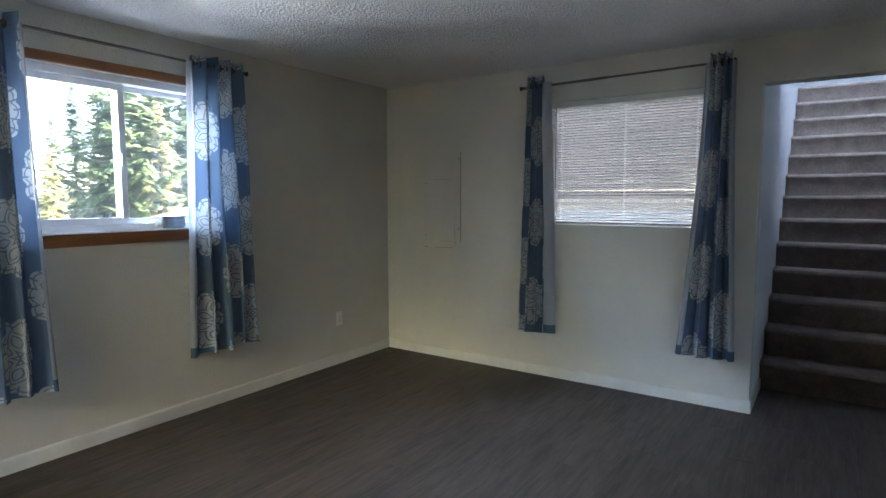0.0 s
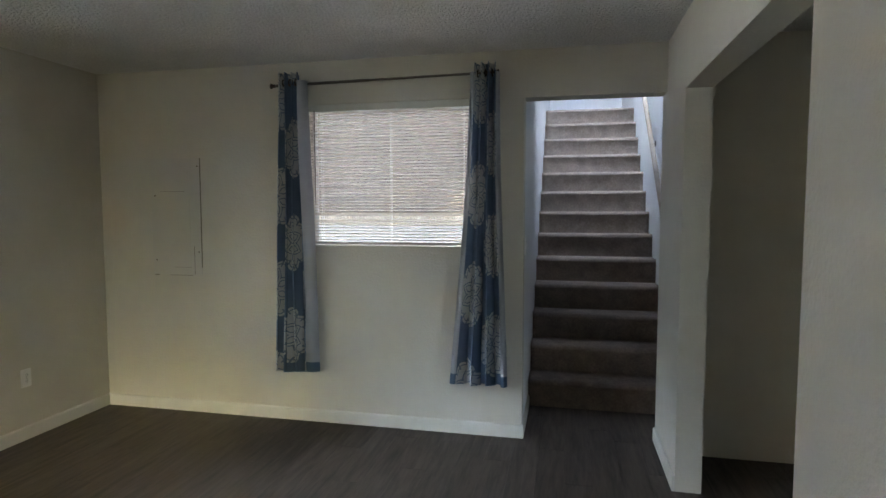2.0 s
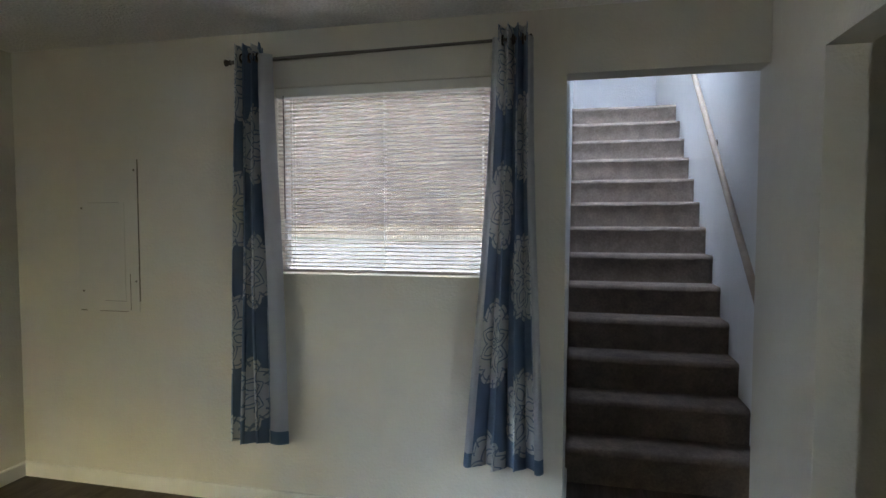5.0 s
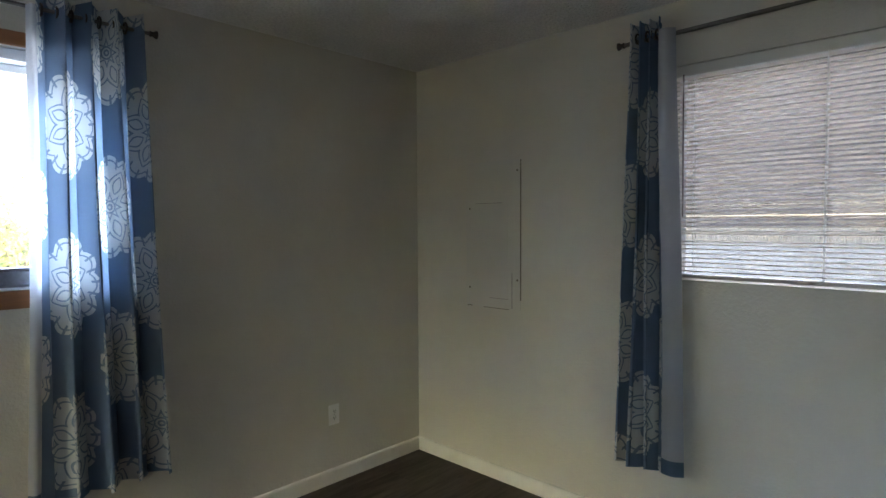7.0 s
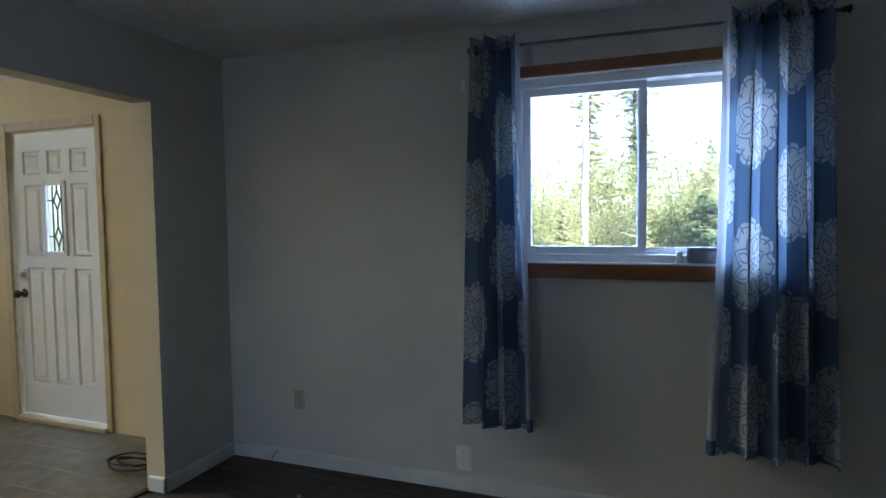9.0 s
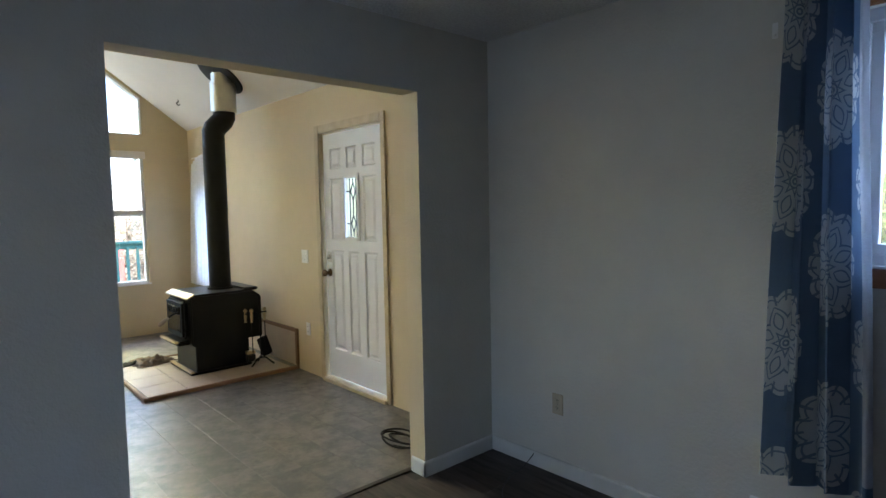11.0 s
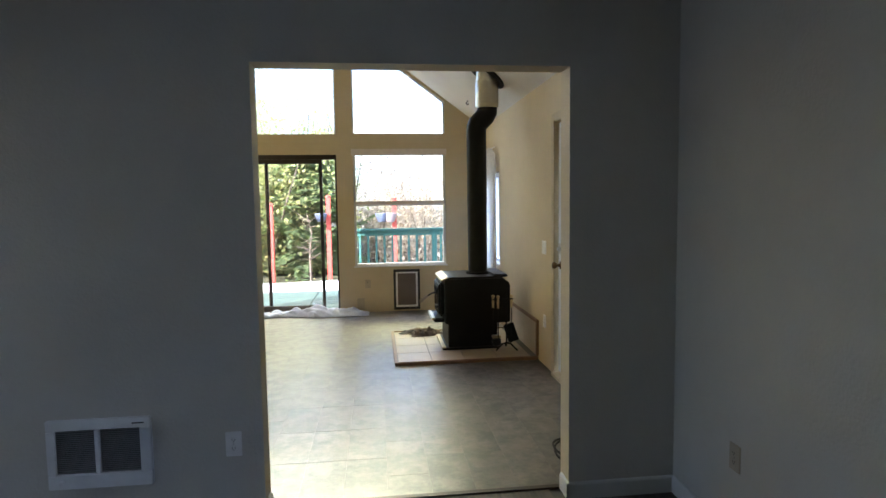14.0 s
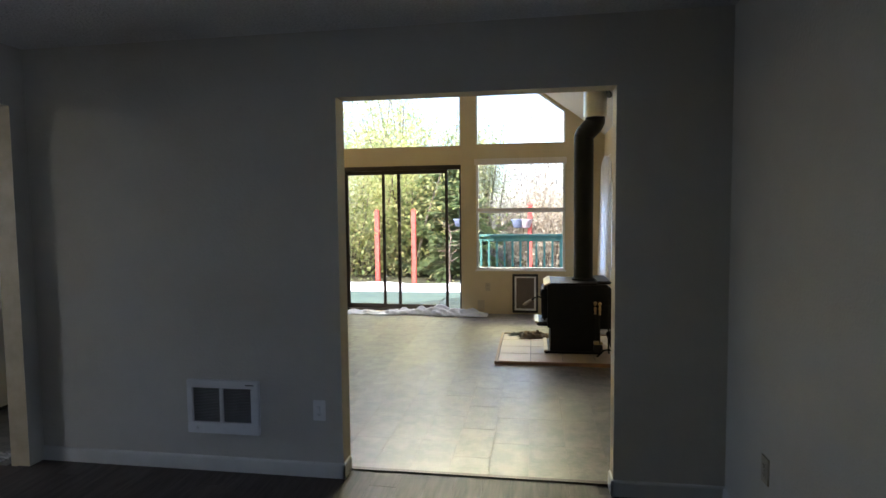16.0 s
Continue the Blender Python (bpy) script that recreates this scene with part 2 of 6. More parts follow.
RAIL_WOOD = surface("bare_wood_rail", (0.36, 0.29, 0.23), (0.28, 0.22, 0.17), rough=0.5, scale=3.0, stretch=(8, 1, 8), bump=0.06)
CARPET = surface("taupe_carpet", (0.30, 0.245, 0.208), (0.195, 0.156, 0.130), rough=0.97, scale=11.0, bump=1.0, bscale=170.0, dist=0.008, spec=0.1, shift=True, grain=(60.0, 0.45, (0.075, 0.058, 0.045)))
CLOTH = cloth_mat("printed_blue_cotton", (0.138, 0.200, 0.295), (0.50, 0.53, 0.54), True, 0.31)
LINING = cloth_mat("pale_lining_cotton", (0.42, 0.44, 0.48), (0.6, 0.6, 0.6), False, 0.42)
HEM = cloth_mat("blue_hem_cotton", (0.085, 0.138, 0.205), (0.6, 0.6, 0.6), False, 0.3)
SHEER = thin_white("white_sheer", (0.80, 0.80, 0.80), 0.35)
SLAT = thin_white("white_blind_slat", (0.72, 0.66, 0.61), 0.03)
STEEL = surface("brushed_nickel", (0.17, 0.155, 0.145), rough=0.35, metal=1.0, scale=10, bump=0.03)
BRONZE = surface("dark_bronze", (0.060, 0.048, 0.040), rough=0.45, metal=0.7, scale=10, bump=0.03)
BRASS = surface("polished_brass", (0.56, 0.43, 0.22), rough=0.32, metal=1.0, scale=20, bump=0.02)
KNOB = surface("aged_brass", (0.16, 0.105, 0.055), rough=0.32, metal=1.0, scale=20, bump=0.02)
STOVE = surface("black_stove_steel", (0.006, 0.006, 0.006), (0.010, 0.0095, 0.009), rough=0.40, scale=6.0, bump=0.10, bscale=160.0, dist=0.001, spec=0.22)
CASTIRON = surface("black_cast_iron", (0.006, 0.006, 0.006), rough=0.6, scale=9.0, bump=0.3, bscale=120.0, spec=0.25)
GALV = surface("galvanised_steel", (0.62, 0.60, 0.55), (0.50, 0.48, 0.44), rough=0.33, metal=1.0, scale=7.0, bump=0.05)
DOOR_W = surface("white_door_paint", (0.76, 0.77, 0.80), (0.71, 0.72, 0.75), rough=0.36, scale=3.0, bump=0.06, bscale=60.0)
CASING = surface("worn_casing_paint", (0.53, 0.44, 0.28), (0.42, 0.34, 0.20), rough=0.5, scale=9.0, bump=0.1, bscale=40.0)
PLATE_W = surface("white_plastic", (0.86, 0.85, 0.83), rough=0.4, scale=8.0, bump=0.02)
PLATE_T = surface("tan_plastic", (0.47, 0.40, 0.28), rough=0.42, scale=8.0, bump=0.02)
SLOT = surface("dark_slot", (0.03, 0.03, 0.03), rough=0.7)
LOUVRE = surface("heater_louvre", (0.30, 0.30, 0.29), rough=0.45, metal=0.2, scale=30)
GRILLE = surface("heater_grille", (0.10, 0.10, 0.10), rough=0.5, metal=0.3, scale=30)
HEATER = surface("heater_enamel", (0.80, 0.80, 0.79), rough=0.38, scale=6.0, bump=0.03)
GLASS = glass_mat("window_glass")


def add_glare(m, share):
    """Window glare put into the pane: a little translucent white that lifts dark tones."""
    t = m.node_tree
    tr = t.nodes.new("ShaderNodeBsdfTranslucent")
    tr.inputs[0].default_value = (0.8, 0.82, 0.84, 1)
    mx = t.nodes.new("ShaderNodeMixShader")
    mx.inputs[0].default_value = share
    link(t, t.nodes["Principled BSDF"].outputs[0], mx.inputs[1])
    link(t, tr.outputs[0], mx.inputs[2])
    link(t, mx.outputs[0], t.nodes["Material Output"].inputs[0])
    return m


# the translucent share imitates glare haze over the trees outside
GLARE_GLASS = add_glare(glass_mat("glare_window_glass"), 0.006)
OBSCURE = glass_mat("textured_lite_glass", (0.46, 0.43, 0.30), 0.30)
LEAD = surface("dark_lead", (0.05, 0.05, 0.055), rough=0.55, metal=0.5, scale=30.0, bump=0.03)
DARKGLASS = surface("stove_glass", (0.02, 0.02, 0.02), rough=0.12, scale=4.0, bump=0.0)
HEARTH_T = surface("beige_hearth_tile", (0.47, 0.385, 0.295), (0.40, 0.32, 0.24), rough=0.4, scale=4.0, bump=0.1, bscale=25.0, rnd=0.12, shift=True)
HEARTH_W = surface("worn_oak_edging", (0.24, 0.135, 0.065), (0.17, 0.09, 0.042), rough=0.5, scale=5.0, bump=0.12, bscale=60.0)
PET_FLAP = surface("brown_flap", (0.15, 0.115, 0.088), rough=0.6, scale=3.0)
BLACKP = surface("black_plastic", (0.018, 0.018, 0.018), rough=0.5)
RUBBER = surface("black_hose_rubber", (0.014, 0.014, 0.014), rough=0.7, spec=0.2)
LEATHER = surface("tan_leather", (0.165, 0.100, 0.050), (0.030, 0.020, 0.014), rough=0.7, scale=12.0, bump=0.5, bscale=60.0, dist=0.004)
TOWEL = surface("white_towelling", (0.66, 0.69, 0.80), (0.55, 0.58, 0.70), rough=0.95, scale=8.0, bump=0.8, bscale=220.0, dist=0.004)
DECKP = surface("weathered_teal_deck", (0.062, 0.105, 0.090), (0.044, 0.076, 0.066), rough=0.65, scale=6.0, bump=0.2, bscale=50.0, rnd=0.2)
TEAL = surface("teal_deck_paint", (0.065, 0.180, 0.150), (0.050, 0.145, 0.120), rough=0.6, scale=6.0, bump=0.2, bscale=50.0, rnd=0.15)
REDP = surface("red_post_paint", (0.52, 0.085, 0.055), (0.42, 0.060, 0.042), rough=0.6, scale=6.0, bump=0.1)
SNOW = surface("old_snow", (0.80, 0.82, 0.86), (0.70, 0.72, 0.76), rough=0.8, scale=2.0, bump=0.6, bscale=8.0, dist=0.03)
GRAVEL = surface("pale_gravel", (0.150, 0.132, 0.112), (0.100, 0.088, 0.075), rough=0.9, scale=6.0, bump=0.8, bscale=30.0, dist=0.02)
SOIL = surface("grass_and_duff", (0.085, 0.080, 0.040), (0.050, 0.055, 0.022), rough=0.95, scale=0.6, bump=0.9, bscale=5.0, dist=0.06, grain=(2.5, 0.5, (0.16, 0.125, 0.075)))
BARK = surface("bark", (0.21, 0.165, 0.125), (0.14, 0.11, 0.085), rough=0.9, scale=4.0, stretch=(4, 4, 1), bump=0.9, bscale=12.0, dist=0.03)
# lighter copy of the bark, with sunshine put into the colour
LIT_BARK = surface("sunlit_bark", (0.36, 0.33, 0.29), (0.25, 0.23, 0.20), rough=0.9, scale=4.0, stretch=(4, 4, 1), bump=0.6, bscale=12.0, dist=0.02)
SHED_M = surface("red_brown_boards", (0.048, 0.027, 0.020), (0.030, 0.019, 0.015), rough=0.7, scale=0.8, stretch=(1, 1, 6), bump=0.3, bscale=25.0)
SIDING = surface("brown_siding", (0.036, 0.017, 0.010), (0.026, 0.012, 0.0075), rough=0.7, scale=2.0, stretch=(1, 1, 6), bump=0.3, bscale=25.0)
ROOFM = surface("roof_underlay", (0.40, 0.38, 0.35), rough=0.8, scale=3.0)
SOFFIT = surface("pale_soffit_paint", (0.60, 0.64, 0.68), rough=0.7, scale=3.0)
FRIDGE = surface("almond_fridge_enamel", (0.74, 0.72, 0.65), (0.70, 0.68, 0.61), rough=0.4, scale=2.0, bump=0.1, bscale=90.0)
RUG_M = surface("black_and_white_rug", (0.55, 0.53, 0.50), (0.04, 0.04, 0.04), rough=0.95, scale=26.0, stretch=(1, 1.6, 1), bump=0.6, bscale=120.0)
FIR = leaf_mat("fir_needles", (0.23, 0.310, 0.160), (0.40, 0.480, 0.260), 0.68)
# brighter yellow copy of the fir needles, with sunshine put into the colour
FIR_LIT = leaf_mat("sunlit_tone_fir_needles", (0.46, 0.46, 0.23), (0.66, 0.63, 0.38), 0.68)
SHRUB = leaf_mat("shrub_leaves", (0.30, 0.38, 0.14), (0.62, 0.57, 0.29), 0.68)
DRY = leaf_mat("dry_brush_leaves", (0.42, 0.36, 0.28), (0.66, 0.58, 0.47), 0.6)
BASKET1 = surface("grey_blue_pot", (0.12, 0.14, 0.21), rough=0.5)
BASKET2 = surface("pink_pot", (0.34, 0.27, 0.28), rough=0.5)
TIN = surface("tin_can", (0.30, 0.30, 0.31), (0.20, 0.19, 0.19), rough=0.4, metal=0.6, scale=30.0)
PUTTY = surface("wall_patch_paint", (0.57, 0.555, 0.50), (0.52, 0.505, 0.455), rough=0.6, scale=3.0, bump=0.2, bscale=70.0, dist=0.003)
CRACK = surface("patch_seam", (0.25, 0.225, 0.18), (0.15, 0.135, 0.11), rough=0.8, scale=30.0)

# ---- mesh helpers ----
ORIGIN = {}


def obj(name, bm, mats, smooth=False):
    me = bpy.data.meshes.new(name)
    bm.to_mesh(me)
    bm.free()
    for m in mats if isinstance(mats, (list, tuple)) else (mats,):
        me.materials.append(m)
    if smooth:
        for f in me.polygons:
            f.use_smooth = True
    return new(name, me)


def part(name, bm, material, parent, label="", smooth=False):
    """One mesh object under a thing or under a part."""
    ob = obj(name, bm, material, smooth)
    ob.parent = parent
    ob.matrix_parent_inverse = Matrix.Translation(-ORIGIN.get(parent, Vector((0, 0, 0))))
    return tagged(ob, label) if label else ob


def shared(name, me, parent, m):
    """One more object on a mesh that alike pieces share."""
    ob = new(name, me)
    ob.parent = parent
    ob.matrix_parent_inverse = Matrix.Translation(-ORIGIN.get(parent, Vector((0, 0, 0))))
    ob.matrix_basis = m
    return ob


def thing(name, at, label, category, group="", kind=""):
    ob = new(name)
    ob.empty_display_size = 0.1
    ob.location = at
    ORIGIN[ob] = Vector(at)
    return tagged(ob, label, category, group, kind)


def box(bm, x0, x1, y0, y1, z0, z1, mi=0):
    v = [bm.verts.new(p) for p in ((x0, y0, z0), (x1, y0, z0), (x1, y1, z0), (x0, y1, z0), (x0, y0, z1), (x1, y0, z1), (x1, y1, z1), (x0, y1, z1))]
    for q in ((3, 2, 1, 0), (4, 5, 6, 7), (0, 1, 5, 4), (1, 2, 6, 5), (2, 3, 7, 6), (3, 0, 4, 7)):
        bm.faces.new([v[i] for i in q]).material_index = mi
    return v


def boxes(*rows, bevel=0.0, seg=2):
    bm = bmesh.new()
    for r in rows:
        box(bm, *r)
    if bevel:
        bmesh.ops.bevel(bm, geom=bm.edges[:], offset=bevel, segments=seg, affect="EDGES", clamp_overlap=True)
    return bm


def tube(bm, p0, p1, r0, r1=None, n=14, caps=True):
    p0, p1 = Vector(p0), Vector(p1)
    r1 = r0 if r1 is None else r1
    q = (p1 - p0).to_track_quat("Z", "Y")
    rings = []
    for p, r in ((p0, r0), (p1, r1)):
        rings.append([bm.verts.new(p + q @ Vector((r * math.cos(2 * math.pi * i / n), r * math.sin(2 * math.pi * i / n), 0))) for i in range(n)])
    for i in range(n):
        bm.faces.new((rings[0][i], rings[0][(i + 1) % n], rings[1][(i + 1) % n], rings[1][i]))
    if caps:
        bm.faces.new(rings[0][::-1])
        bm.faces.new(rings[1])


def lathe(bm, at, axis, profile, n=18):
    """A turned shape: profile of (distance along axis, radius)."""
    q = Vector(axis).to_track_quat("Z", "Y")
    at = Vector(at)
    prev = None
    for d, r in profile:
        ring = [bm.verts.new(at + q @ Vector((max(r, 1e-4) * math.cos(2 * math.pi * i / n), max(r, 1e-4) * math.sin(2 * math.pi * i / n), d))) for i in range(n)]
        if prev:
            for i in range(n):
                bm.faces.new((prev[i], prev[(i + 1) % n], ring[(i + 1) % n], ring[i]))
        else:
            bm.faces.new(ring[::-1])
        prev = ring
    bm.faces.new(prev)


def torus(bm, at, axis, R, r, n=20, k=8):
    q = Vector(axis).to_track_quat("Z", "Y")
    at = Vector(at)
    rings = []
    for i in range(n):
        a = 2 * math.pi * i / n
        rings.append([bm.verts.new(at + q @ Vector(((R + r * math.cos(2 * math.pi * j / k)) * math.cos(a), (R + r * math.cos(2 * math.pi * j / k)) * math.sin(a), r * math.sin(2 * math.pi * j / k)))) for j in range(k)])
    for i in range(n):
        for j in range(k):
            bm.faces.new((rings[i][j], rings[(i + 1) % n][j], rings[(i + 1) % n][(j + 1) % k], rings[i][(j + 1) % k]))


def path_tube(bm, pts, r, n=8):
    pts = [Vector(p) for p in pts]
    rings = []
    for i, p in enumerate(pts):
        d = (pts[min(i + 1, len(pts) - 1)] - pts[max(i - 1, 0)]).normalized()
        q = d.to_track_quat("Z", "Y")
        rr = r(i / (len(pts) - 1)) if callable(r) else r
        rings.append([bm.verts.new(p + q @ Vector((rr * math.cos(2 * math.pi * k / n), rr * math.sin(2 * math.pi * k / n), 0))) for k in range(n)])
    for a, b in zip(rings, rings[1:]):
        best = min(range(n), key=lambda s: (a[0].co - b[s].co).length)
        for k in range(n):
            bm.faces.new((a[k], a[(k + 1) % n], b[(k + 1 + best) % n], b[(k + best) % n]))
    bm.faces.new(rings[0][::-1])
    bm.faces.new(rings[-1])


def wall(name, axis, a0, a1, t0, t1, z0, z1, holes, m_low, m_high, m_edge):
    """A wall along x or y with openings cut through it; the two faces and the reveals have paints of their own."""
    xs = sorted({a0, a1, *[h[0] for h in holes], *[h[1] for h in holes]})
    zs = sorted({z0, z1, *[h[2] for h in holes], *[h[3] for h in holes]})
    xs = [x for x in xs if a0 <= x <= a1]
    zs = [z for z in zs if z0 <= z <= z1]

    def solid(i, j):
        if not (0 <= i < len(xs) - 1 and 0 <= j < len(zs) - 1):
            return False
        cx, cz = (xs[i] + xs[i + 1]) / 2, (zs[j] + zs[j + 1]) / 2
        return not any(h[0] < cx < h[1] and h[2] < cz < h[3] for h in holes)

    bm = bmesh.new()
    cache = {}

    def vert(a, t, z):
        k = (round(a, 5), round(t, 5), round(z, 5))
        if k not in cache:
            cache[k] = bm.verts.new((a, t, z) if axis == "x" else (t, a, z))
        return cache[k]

    def quad(pts, mi):
        f = bm.faces.new([vert(*p) for p in pts])
        f.material_index = mi

    for i in range(len(xs) - 1):
        for j in range(len(zs) - 1):
            if not solid(i, j):
                continue
            a, b, c, d = xs[i], xs[i + 1], zs[j], zs[j + 1]
            quad(((a, t0, c), (b, t0, c), (b, t0, d), (a, t0, d)), 0)
            quad(((a, t1, c), (a, t1, d), (b, t1, d), (b, t1, c)), 1)
            if not solid(i - 1, j):
                quad(((a, t0, c), (a, t0, d), (a, t1, d), (a, t1, c)), 2)
            if not solid(i + 1, j):
                quad(((b, t0, c), (b, t1, c), (b, t1, d), (b, t0, d)), 2)
            if not solid(i, j - 1):
                quad(((a, t0, c), (a, t1, c), (b, t1, c), (b, t0, c)), 2)
            if not solid(i, j + 1):
                quad(((a, t0, d), (b, t0, d), (b, t1, d), (a, t1, d)), 2)
    bmesh.ops.recalc_face_normals(bm, faces=bm.faces[:])
    return tagged(obj(name, bm, [m_low, m_high, m_edge]), kind="structure")


def structure(name, bm, mats, label="", category=""):
    return tagged(obj(name, bm, mats), label, category, kind="structure")


# ---- the shell of the house ----
HC = 2.44
wall("wall_west_1", "y", -4.813, 0.14, -0.18, 0.0, -0.1, HC + 0.2, [(-3.02, -1.78, 1.232, 2.152)], SIDING, PAINT_A, TRIM_W)
wall("wall_west_2", "y", -10.17, -4.813, -0.20, -0.025, -0.1, 2.75, [(-6.80, -5.90, -0.1, 2.125), (-9.62, -8.98, 0.72, 1.85)], SIDING, PAINT_B, CASING)
wall("wall_north", "x", 0.0, 4.045, 0.0, 0.14, -0.1, HC + 0.4, [(1.64, 2.80, 1.222, 2.160), (3.085, 3.915, -0.1, 2.15)], PAINT_A, PAINT_ST, PAINT_A)
wall("wall_hall_north", "x", 4.045, 6.0, -0.05, 0.14, -0.1, HC + 0.4, [], PAINT_A, PAINT_ST, PAINT_A)
wall("wall_east_1", "y", -3.70, -0.0, 3.915, 4.045, -0.1, HC + 0.1, [(-2.05, -0.538, -0.1, 2.06)], PAINT_A, PAINT_A, PAINT_A)
wall("wall_east_2", "y", -4.813, -3.70, 3.885, 4.010, -0.1, HC + 0.1, [(-4.708, -3.75, -0.1, 2.10)], PAINT_A, PAINT_A, CASING)
wall("wall_south", "x", 0.0, 4.010, -4.940, -4.813, -0.1, 6.2, [(0.542, 1.993, -0.1, 2.09)], PAINT_B, PAINT_A, PAINT_B)
wall("wall_stairs_left", "y", 0.14, 5.2, 2.955, 3.085, -0.1, 5.2, [], SIDING, PAINT_ST, PAINT_ST)
wall("wall_stairs_right", "y", 0.14, 5.2, 4.118, 4.25, -0.1, 5.2, [], PAINT_ST, SIDING, PAINT_ST)
wall("wall_stairs_top", "x", 2.955, 4.25, 5.2, 5.32, -0.1, 5.2, [], PAINT_ST, SIDING, PAINT_ST)
wall("wall_over_stairs", "x", 2.955, 4.25, 0.02, 0.14, HC + 0.4, 5.2, [], SIDING, PAINT_ST, PAINT_ST)
wall("wall_hall_east", "y", -3.0, 0.0, 6.0, 6.12, -0.1, HC + 0.1, [], PAINT_A, PAINT_A, PAINT_A)
# unseen opening added so kitchen light reaches the hall
wall("wall_hall_south", "x", 4.045, 6.0, -3.0, -2.88, -0.1, HC + 0.1, [(4.95, 5.85, -0.1, 2.06)], PAINT_B, PAINT_A, PAINT_A)
# unseen opening added as a way in for the kitchen lamp
wall("wall_kitchen_east", "y", -7.0, -3.0, 6.9, 7.02, -0.1, HC + 0.1, [(-4.9, -3.7, 1.0, 2.1)], PAINT_B, PAINT_B, TRIM_W)
wall("wall_kitchen_south", "x", 4.10, 7.02, -6.67, -6.55, -0.1, HC + 0.1, [], PAINT_B, PAINT_B, PAINT_B)
wall("wall_great_east", "y", -10.17, -4.940, 3.99, 4.10, -0.1, 6.2, [], PAINT_B, PAINT_B, PAINT_B)


def slope(x):
    return 2.51 + 0.735 * (x + 0.025)


def prism(bm, x0, x1, y0, y1, b0, b1, t0, t1, mi=0):
    v = [bm.verts.new(p) for p in ((x0, y0, b0), (x1, y0, b1), (x1, y1, b1), (x0, y1, b0), (x0, y0, t0), (x1, y0, t1), (x1, y1, t1), (x0, y1, t0))]
    for q in ((3, 2, 1, 0), (4, 5, 6, 7), (0, 1, 5, 4), (1, 2, 6, 5), (2, 3, 7, 6), (3, 0, 4, 7)):
        bm.faces.new([v[i] for i in q]).material_index = mi


# gable wall with four openings
SY0, SY1 = -10.17, -10.03
bm = bmesh.new()
prism(bm, -0.025, 0.500, SY0, SY1, -0.1, -0.1, slope(-0.025) + 0.1, slope(0.500) + 0.1)
for b0, b1, t0, t1 in ((-0.1, -0.1, 0.635, 0.635), (2.215, 2.215, 2.43, 2.43), (slope(0.500) - 0.03, slope(1.755) - 0.03, slope(0.500) + 0.1, slope(1.755) + 0.1)):
    prism(bm, 0.500, 1.755, SY0, SY1, b0, b1, t0, t1)
prism(bm, 1.755, 1.972, SY0, SY1, -0.1, -0.1, slope(1.755) + 0.1, slope(1.972) + 0.1)
for b0, b1, t0, t1 in ((-0.1, -0.1, 0.02, 0.02), (2.15, 2.15, 2.42, 2.42), (slope(1.972) - 0.03, slope(3.76) - 0.03, slope(1.972) + 0.1, slope(3.76) + 0.1)):
    prism(bm, 1.972, 3.76, SY0, SY1, b0, b1, t0, t1)
prism(bm, 3.76, 4.17, SY0, SY1, -0.1, -0.1, slope(3.76) + 0.1, slope(4.17) + 0.1)
structure("wall_gable", bm, PAINT_B)

# ceilings and roof
structure("ceiling_living", boxes((0.0, 3.915, -4.813, 0.0, HC, HC + 0.12)), CEIL_A)
structure("ceiling_hall", boxes((4.045, 6.12, -3.0, -0.05, HC, HC + 0.12)), CEIL_A)
structure("ceiling_kitchen", boxes((4.10, 7.02, -7.0, -3.0, HC, HC + 0.12), (4.01, 4.17, -4.813, -3.0, HC, HC + 0.12)), CEIL_B)
bm = bmesh.new()
prism(bm, -0.025, 4.05, -10.03, -4.94, slope(-0.025), slope(4.05), slope(-0.025) + 0.15, slope(4.05) + 0.15)
structure("ceiling_great_room", bm, CEIL_B)
bm = bmesh.new()
prism(bm, -0.7, 4.4, -10.75, -4.94, slope(-0.7) + 0.155, slope(4.4) + 0.155, slope(-0.7) + 0.32, slope(4.4) + 0.32)
structure("roof", bm, SOFFIT)
# the second slab runs far east, unseen, to shade the kitchen opening
structure("roof_living_sunshade", boxes((-0.18, 4.3, -4.94, -0.02, HC + 0.25, HC + 0.4), (4.05, 8.7, -7.12, 0.14, HC + 0.25, HC + 0.4)), ROOFM)
# unseen slab added to keep the stairwell lamp off the lower steps
structure("shade_slab_stairs", boxes((3.085, 4.118, 0.14, 1.25, 2.67, 2.80)), PAINT_ST)
# the unseen opening here is added to let daylight down the stairs
structure("ceiling_stairs", boxes((2.955, 4.25, 0.02, 1.75, 5.2, 5.3), (2.955, 4.25, 3.0, 5.32, 5.2, 5.3), (2.955, 3.15, 1.75, 3.0, 5.2, 5.3), (4.05, 4.25, 1.75, 3.0, 5.2, 5.3)), PAINT_ST)

# floors under the planks and tiles
structure("floor_living_base", boxes((0.0, 4.045, -4.935, 0.64, -0.12, -0.006), (4.045, 6.0, -2.88, -0.05, -0.12, -0.006)), SUBFLOOR)
structure("floor_great_base", boxes((-0.20, 4.05, -10.03, -4.935, -0.12, -0.0012)), GROUT)
structure("floor_kitchen", boxes((4.045, 6.9, -7.0, -2.885, -0.12, -0.002)), TILE_M)
structure("floor_upstairs", boxes((3.085, 4.118, 3.63, 5.2, 2.45, 2.676)), CARPET)


